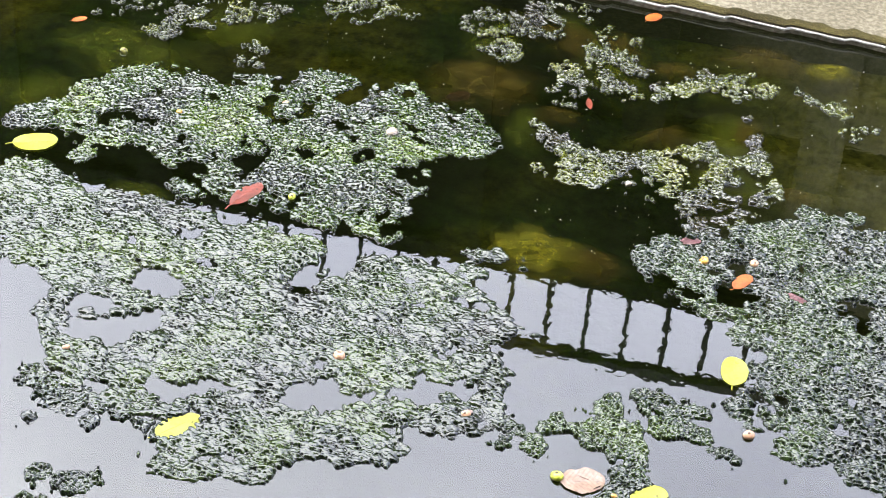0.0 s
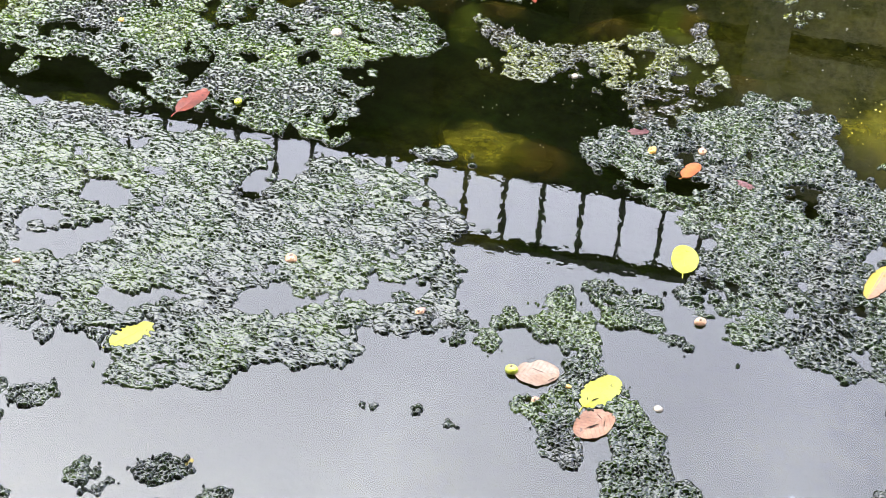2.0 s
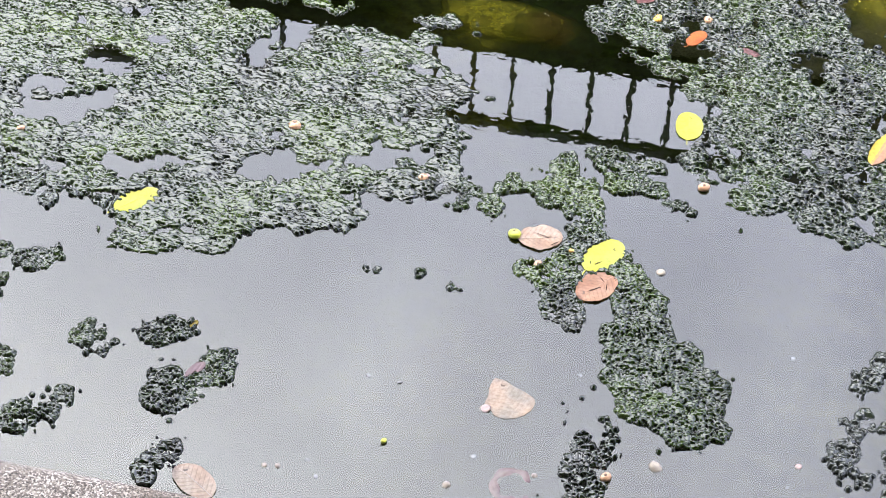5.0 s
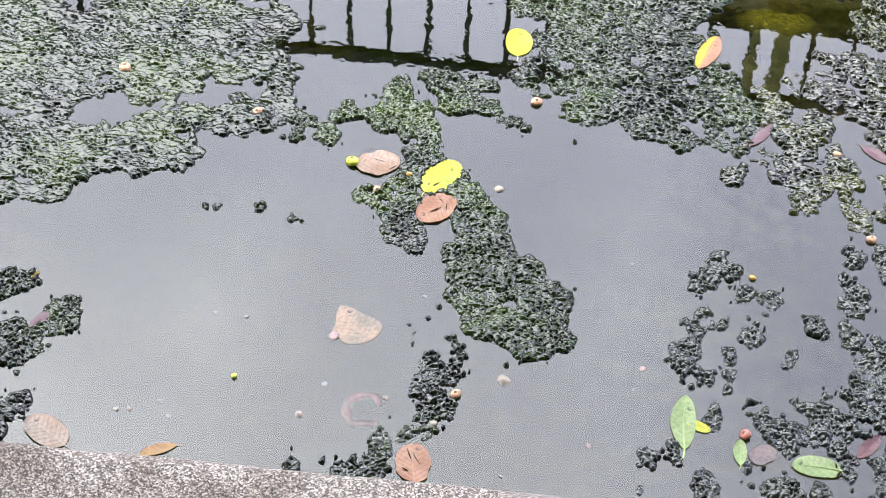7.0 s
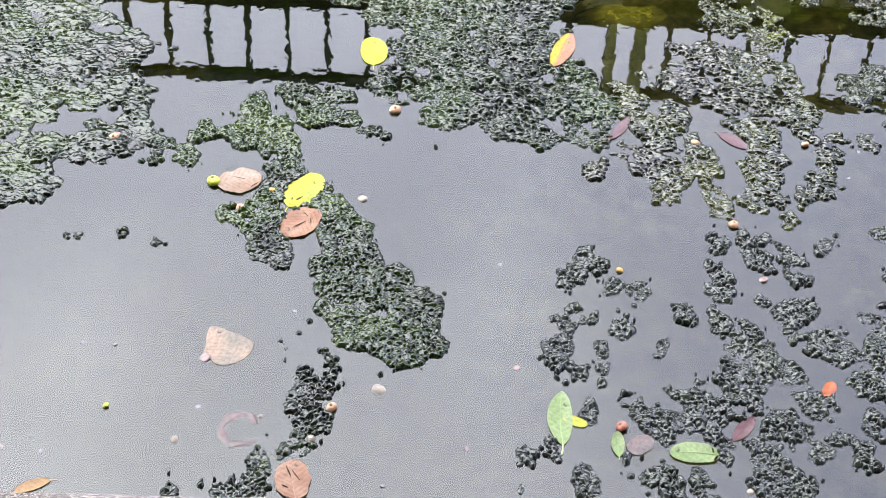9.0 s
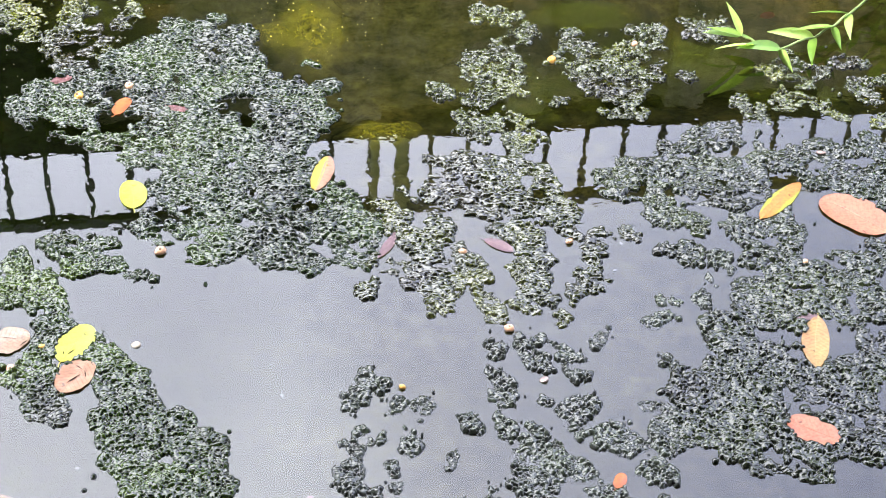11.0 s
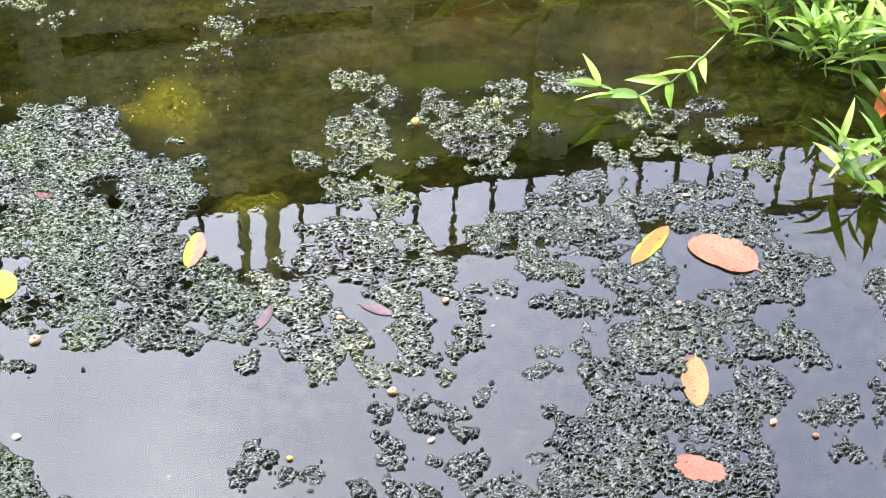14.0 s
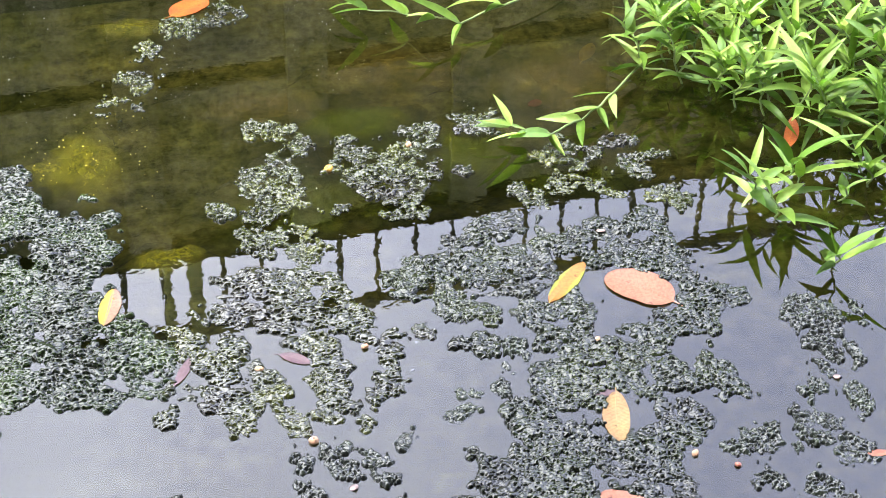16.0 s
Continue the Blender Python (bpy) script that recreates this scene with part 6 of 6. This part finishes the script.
FLECK_PALE = plain("pale_fleck", (0.32, 0.30, 0.23), 0.35, 0.4, 90.0)
FLECK_GOLD = plain("golden_fleck", (0.50, 0.42, 0.08), 0.4, 0.4, 90.0)
flecks("floating_flecks", "tiny pale flecks afloat on dark water", 260, 5, -1.25, 1.2, 2.2, 3.15, 0.0008, 0.0028, FLECK_PALE)
flecks("golden_flecks", "tiny golden flecks over mustard algae", 70, 8, 0.18, 0.42, 2.38, 2.70, 0.0008, 0.0026, FLECK_GOLD)
flecks("drifting_flecks", "tiny whitish flecks drifting on grey water", 60, 9, -0.85, 0.9, 1.3, 1.85, 0.0006, 0.0018, FLECK_PALE)

# ---- water plants ----
def make_blade_material(name, a, b, c):
    m, n, l, p = material(name)
    info = n.new("ShaderNodeObjectInfo")
    col = ramp(n, l, info.outputs["Random"], (0.1, a), (0.6, b), (0.95, c))
    f = noise_node(n, l, 60.0, 4.0, 0.6)
    col = blend(n, l, 0.6, col, ramp(n, l, f, (0.35, (0.7, 0.75, 0.6)), (0.65, (1.15, 1.12, 1.1))), "MULTIPLY")
    l.new(col, p.inputs["Base Color"])
    p.inputs["Roughness"].default_value = 0.38
    p.inputs["Specular IOR Level"].default_value = 0.45
    bump(n, l, p, f, 0.2, 0.001)
    t = n.new("ShaderNodeBsdfTranslucent")
    l.new(blend(n, l, 1.0, col, (1.0, 1.25, 0.45), "MULTIPLY"), t.inputs["Color"])
    mx = n.new("ShaderNodeMixShader")
    mx.inputs[0].default_value = 0.3
    l.new(p.outputs["BSDF"], mx.inputs[1])
    l.new(t.outputs["BSDF"], mx.inputs[2])
    l.new(mx.outputs["Shader"], n["Material Output"].inputs["Surface"])
    return m


BLADE = make_blade_material("plant_leaf_green", (0.13, 0.235, 0.035), (0.24, 0.36, 0.06), (0.42, 0.53, 0.15))
STEM = plain("plant_stem", (0.16, 0.22, 0.06), 0.5, 0.35)


def blade_mesh(length, width, droop, fold, curl):
    bm = bmesh.new()
    nu, rows = 10, []
    for i in range(nu + 1):
        u = i / nu
        w = width / 2 * (u ** 0.6) * ((1 - u) ** 1.15) * 2.3 + 0.0004
        ang = droop * u
        cx, cz = length * (math.sin(ang) / droop if abs(droop) > 0.01 else u), -length * ((1 - math.cos(ang)) / droop if abs(droop) > 0.01 else 0)
        side = curl * length * u * u
        row = []
        for v in (-1, -0.5, 0, 0.5, 1):
            row.append(bm.verts.new((cx, side + v * w, cz + fold * abs(v) * w + 0.03 * w * math.sin(u * 30 + v))))
        rows.append(row)
    for p, q in zip(rows, rows[1:]):
        for j in range(4):
            bm.faces.new((p[j], q[j], q[j + 1], p[j + 1]))
    bmesh.ops.solidify(bm, geom=bm.faces[:], thickness=0.0005)
    me = bpy.data.meshes.new("leaf")
    bm.to_mesh(me)
    bm.free()
    me.materials.append(BLADE)
    for poly in me.polygons:
        poly.use_smooth = True
    me.set_sharp_from_angle(angle=radians(50))
    return me


leaf_rng = random.Random(21)
BLADES = [blade_mesh(0.092 * leaf_rng.uniform(0.7, 1.3), 0.022 * leaf_rng.uniform(0.75, 1.2), leaf_rng.uniform(0.2, 1.1), leaf_rng.uniform(0.1, 0.4), leaf_rng.uniform(-0.22, 0.22)) for _ in range(9)]


def put_leaf(parent, origin, place, turn, rise, scale, roll=0.0):
    ob = new("leaf", leaf_rng.choice(BLADES))
    ob.parent = parent
    ob.matrix_basis = Matrix.Translation(Vector(place) - Vector(origin)) @ pose(0, 0, 0, roll, -rise, turn) @ Matrix.Scale(scale, 4)
    return ob


def water_plant(x, y, height, lean, leaves, scale):
    """A shoot out of the water with lance-shaped leaves in a star at its tip."""
    r = leaf_rng
    base = Vector((x, y, -0.04))
    thing = new("water_plant")
    thing.location = base
    way = Vector((math.cos(radians(lean)), math.sin(radians(lean)), 0))
    sway = r.uniform(0.02, 0.06)
    path = [Vector((0, 0, 0)) + way * (sway * (i / 8) ** 2) + Vector((0.004 * math.sin(i * 1.3), 0.004 * math.cos(i * 1.7), (height + 0.04) * i / 8)) for i in range(9)]
    bm = bmesh.new()
    tube(bm, path, 0.0022, 0.0013)
    part("stem", bm, STEM, thing, "reddish-green jointed stem", True)
    turn = r.uniform(0, 360)
    for k in range(leaves):
        turn += 137 + r.uniform(-25, 25)
        f = k / max(1, leaves - 1)
        at = 1.0 - 0.55 * (1 - f) ** 1.3
        i = at * 8
        a, b = path[int(min(7, i))], path[int(min(7, i)) + 1]
        p = a.lerp(b, min(1, i - int(min(7, i))))
        if p.z < 0.05 and k:
            continue
        put_leaf(thing, (0, 0, 0), p, turn, r.uniform(8, 35) + 38 * f, scale * r.uniform(0.75, 1.15) * (1 - 0.3 * (f > 0.9)), r.uniform(-25, 25))
    tagged(thing, "bright green water plant with narrow pointed leaves", "plant", "water plants")
    return thing


def trailing_stem(points):
    """A long stem that creeps over the water, leaves at its joints."""
    r = leaf_rng
    pts = [Vector(p) for p in points]
    origin = pts[0].copy()
    thing = new("trailing_plant")
    thing.location = origin
    bm = bmesh.new()
    fine = []
    for a, b in zip(pts, pts[1:]):
        fine += [a.lerp(b, k / 4) - origin + Vector((0, 0, 0.004 * math.sin(k))) for k in range(4)]
    fine.append(pts[-1] - origin)
    tube(bm, fine, 0.0024, 0.0014)
    part("stem", bm, STEM, thing, "thin creeping stem", True)
    for i, p in enumerate(pts[1:], 1):
        d = (p - pts[i - 1])
        ahead = math.degrees(math.atan2(d.y, d.x))
        for s in ((-40, 35) if i < len(pts) - 1 else (-55, 10, 60)):
            put_leaf(thing, origin, p, ahead + s + r.uniform(-20, 20), r.uniform(0, 40), r.uniform(0.85, 1.2), r.uniform(-30, 30))
    tagged(thing, "creeping green water plant stretched over the surface", "plant", "water plants")
    return thing


water_plant(1.338, 2.583, 0.094, 173.246, 11, 0.855945)
water_plant(1.381, 2.519, 0.129, 158.827, 13, 0.933005)
water_plant(1.418, 2.485, 0.083, 289.121, 13, 1.09013)
water_plant(1.441, 2.422, 0.108, 259.784, 13, 0.876015)
water_plant(1.482, 2.379, 0.100, 176.669, 14, 0.933999)
water_plant(1.524, 2.334, 0.127, 276.069, 11, 1.12266)
water_plant(1.551, 2.296, 0.121, 226.256, 14, 0.977119)
water_plant(1.590, 2.280, 0.084, 188.948, 11, 0.874323)
water_plant(1.635, 2.251, 0.101, 247.2, 13, 0.893519)
water_plant(1.692, 2.244, 0.125, 245.253, 14, 0.932891)
water_plant(1.403, 2.625, 0.089, 233.779, 13, 0.880294)
water_plant(1.438, 2.590, 0.116, 242.315, 12, 0.886644)
water_plant(1.501, 2.549, 0.072, 203.563, 11, 1.11878)
water_plant(1.538, 2.503, 0.128, 152.728, 13, 0.946503)
water_plant(1.561, 2.479, 0.122, 280.426, 11, 0.938023)
water_plant(1.607, 2.453, 0.078, 207.245, 12, 0.949392)
water_plant(1.649, 2.434, 0.080, 267.562, 13, 1.14916)
water_plant(1.698, 2.387, 0.082, 287.479, 11, 0.867802)
water_plant(1.740, 2.385, 0.111, 172.446, 11, 1.01387)
water_plant(1.781, 2.328, 0.072, 275.228, 13, 1.08214)
water_plant(1.422, 2.722, 0.099, 186.279, 14, 0.997582)
water_plant(1.468, 2.706, 0.109, 214.176, 12, 0.999574)
water_plant(1.521, 2.676, 0.085, 181.21, 12, 0.97514)
water_plant(1.578, 2.658, 0.123, 197.178, 11, 1.14717)
water_plant(1.616, 2.605, 0.109, 268.629, 11, 0.998286)
water_plant(1.662, 2.595, 0.122, 284.964, 12, 0.950977)
water_plant(1.709, 2.540, 0.109, 272.224, 12, 1.04642)
water_plant(1.760, 2.523, 0.125, 293.442, 11, 1.10758)
water_plant(1.796, 2.500, 0.081, 209.22, 12, 1.08005)
water_plant(1.594, 2.773, 0.122, 253.178, 14, 1.02076)
water_plant(1.671, 2.726, 0.083, 150.491, 12, 0.853933)
water_plant(1.753, 2.711, 0.119, 267.445, 12, 1.01518)
water_plant(1.817, 2.667, 0.110, 199.596, 14, 1.12457)
water_plant(1.872, 2.633, 0.112, 166.937, 13, 1.03244)
water_plant(1.564, 2.824, 0.116, 228.448, 11, 0.939082)
water_plant(1.759, 2.857, 0.128, 218.065, 12, 1.08622)
water_plant(1.866, 2.822, 0.099, 294.942, 11, 0.873158)
water_plant(1.961, 2.749, 0.092, 299.938, 14, 1.10735)
water_plant(1.713, 2.920, 0.123, 179.378, 13, 1.12892)
water_plant(1.380, 2.601, 0.103, 205.74, 12, 0.902905)
water_plant(1.449, 2.492, 0.090, 231.279, 11, 1.06315)
water_plant(1.508, 2.411, 0.103, 222.976, 14, 1.00789)
water_plant(1.592, 2.326, 0.088, 184.381, 12, 1.14574)
water_plant(1.679, 2.275, 0.107, 196.991, 14, 1.08474)
water_plant(1.443, 2.638, 0.100, 216.113, 14, 0.967542)
water_plant(1.518, 2.564, 0.129, 201.007, 14, 0.874768)
water_plant(1.596, 2.493, 0.081, 285.287, 13, 0.909246)
water_plant(1.697, 2.429, 0.123, 161.559, 12, 0.948894)
water_plant(1.786, 2.400, 0.123, 240.565, 11, 1.09033)
water_plant(1.470, 2.742, 0.080, 237.625, 14, 1.0483)
water_plant(1.587, 2.697, 0.126, 297.957, 12, 1.04547)
water_plant(1.665, 2.629, 0.107, 274.689, 13, 1.10583)
water_plant(1.748, 2.557, 0.084, 223.475, 12, 0.942903)
water_plant(1.840, 2.529, 0.108, 299.467, 14, 1.00189)
water_plant(1.728, 2.767, 0.096, 238.22, 13, 0.905168)
water_plant(1.841, 2.675, 0.107, 204.645, 14, 1.03697)
water_plant(1.610, 2.857, 0.128, 298.173, 13, 1.03114)
water_plant(1.358, 2.145, 0.065, 215, 7, 1.10)
water_plant(1.370, 2.077, 0.050, 190, 6, 1.15)
water_plant(1.424, 2.172, 0.075, 250, 7, 1.20)
water_plant(1.401, 2.138, 0.060, 300, 4, 1.10)
water_plant(1.403, 1.944, 0.055, 240, 7, 1.12)
water_plant(1.573, 2.168, 0.070, 200, 7, 0.85)
water_plant(1.561, 2.128, 0.060, 230, 6, 0.80)
water_plant(1.491, 2.103, 0.040, 260, 4, 0.80)
water_plant(1.630, 2.217, 0.080, 220, 9, 0.95)
water_plant(1.627, 2.136, 0.080, 220, 9, 0.95)
water_plant(1.695, 2.145, 0.080, 200, 9, 0.95)
trailing_stem([(1.328, 2.575, 0.02), (1.227, 2.473, 0.03), (1.186, 2.436, 0.03), (1.152, 2.427, 0.015), (1.081, 2.39, 0.02), (1.044, 2.403, 0.02), (1.019, 2.42, 0.03)])
trailing_stem([(1.291, 2.902, 0.02), (1.138, 2.83, 0.03), (1.038, 2.784, 0.03), (0.989, 2.787, 0.05), (0.95, 2.844, 0.03), (0.882, 2.88, 0.03)])
trailing_stem([(1.441, 2.587, 0.02), (1.373, 2.521, 0.02), (1.321, 2.556, 0.02), (1.332, 2.646, 0.04)])
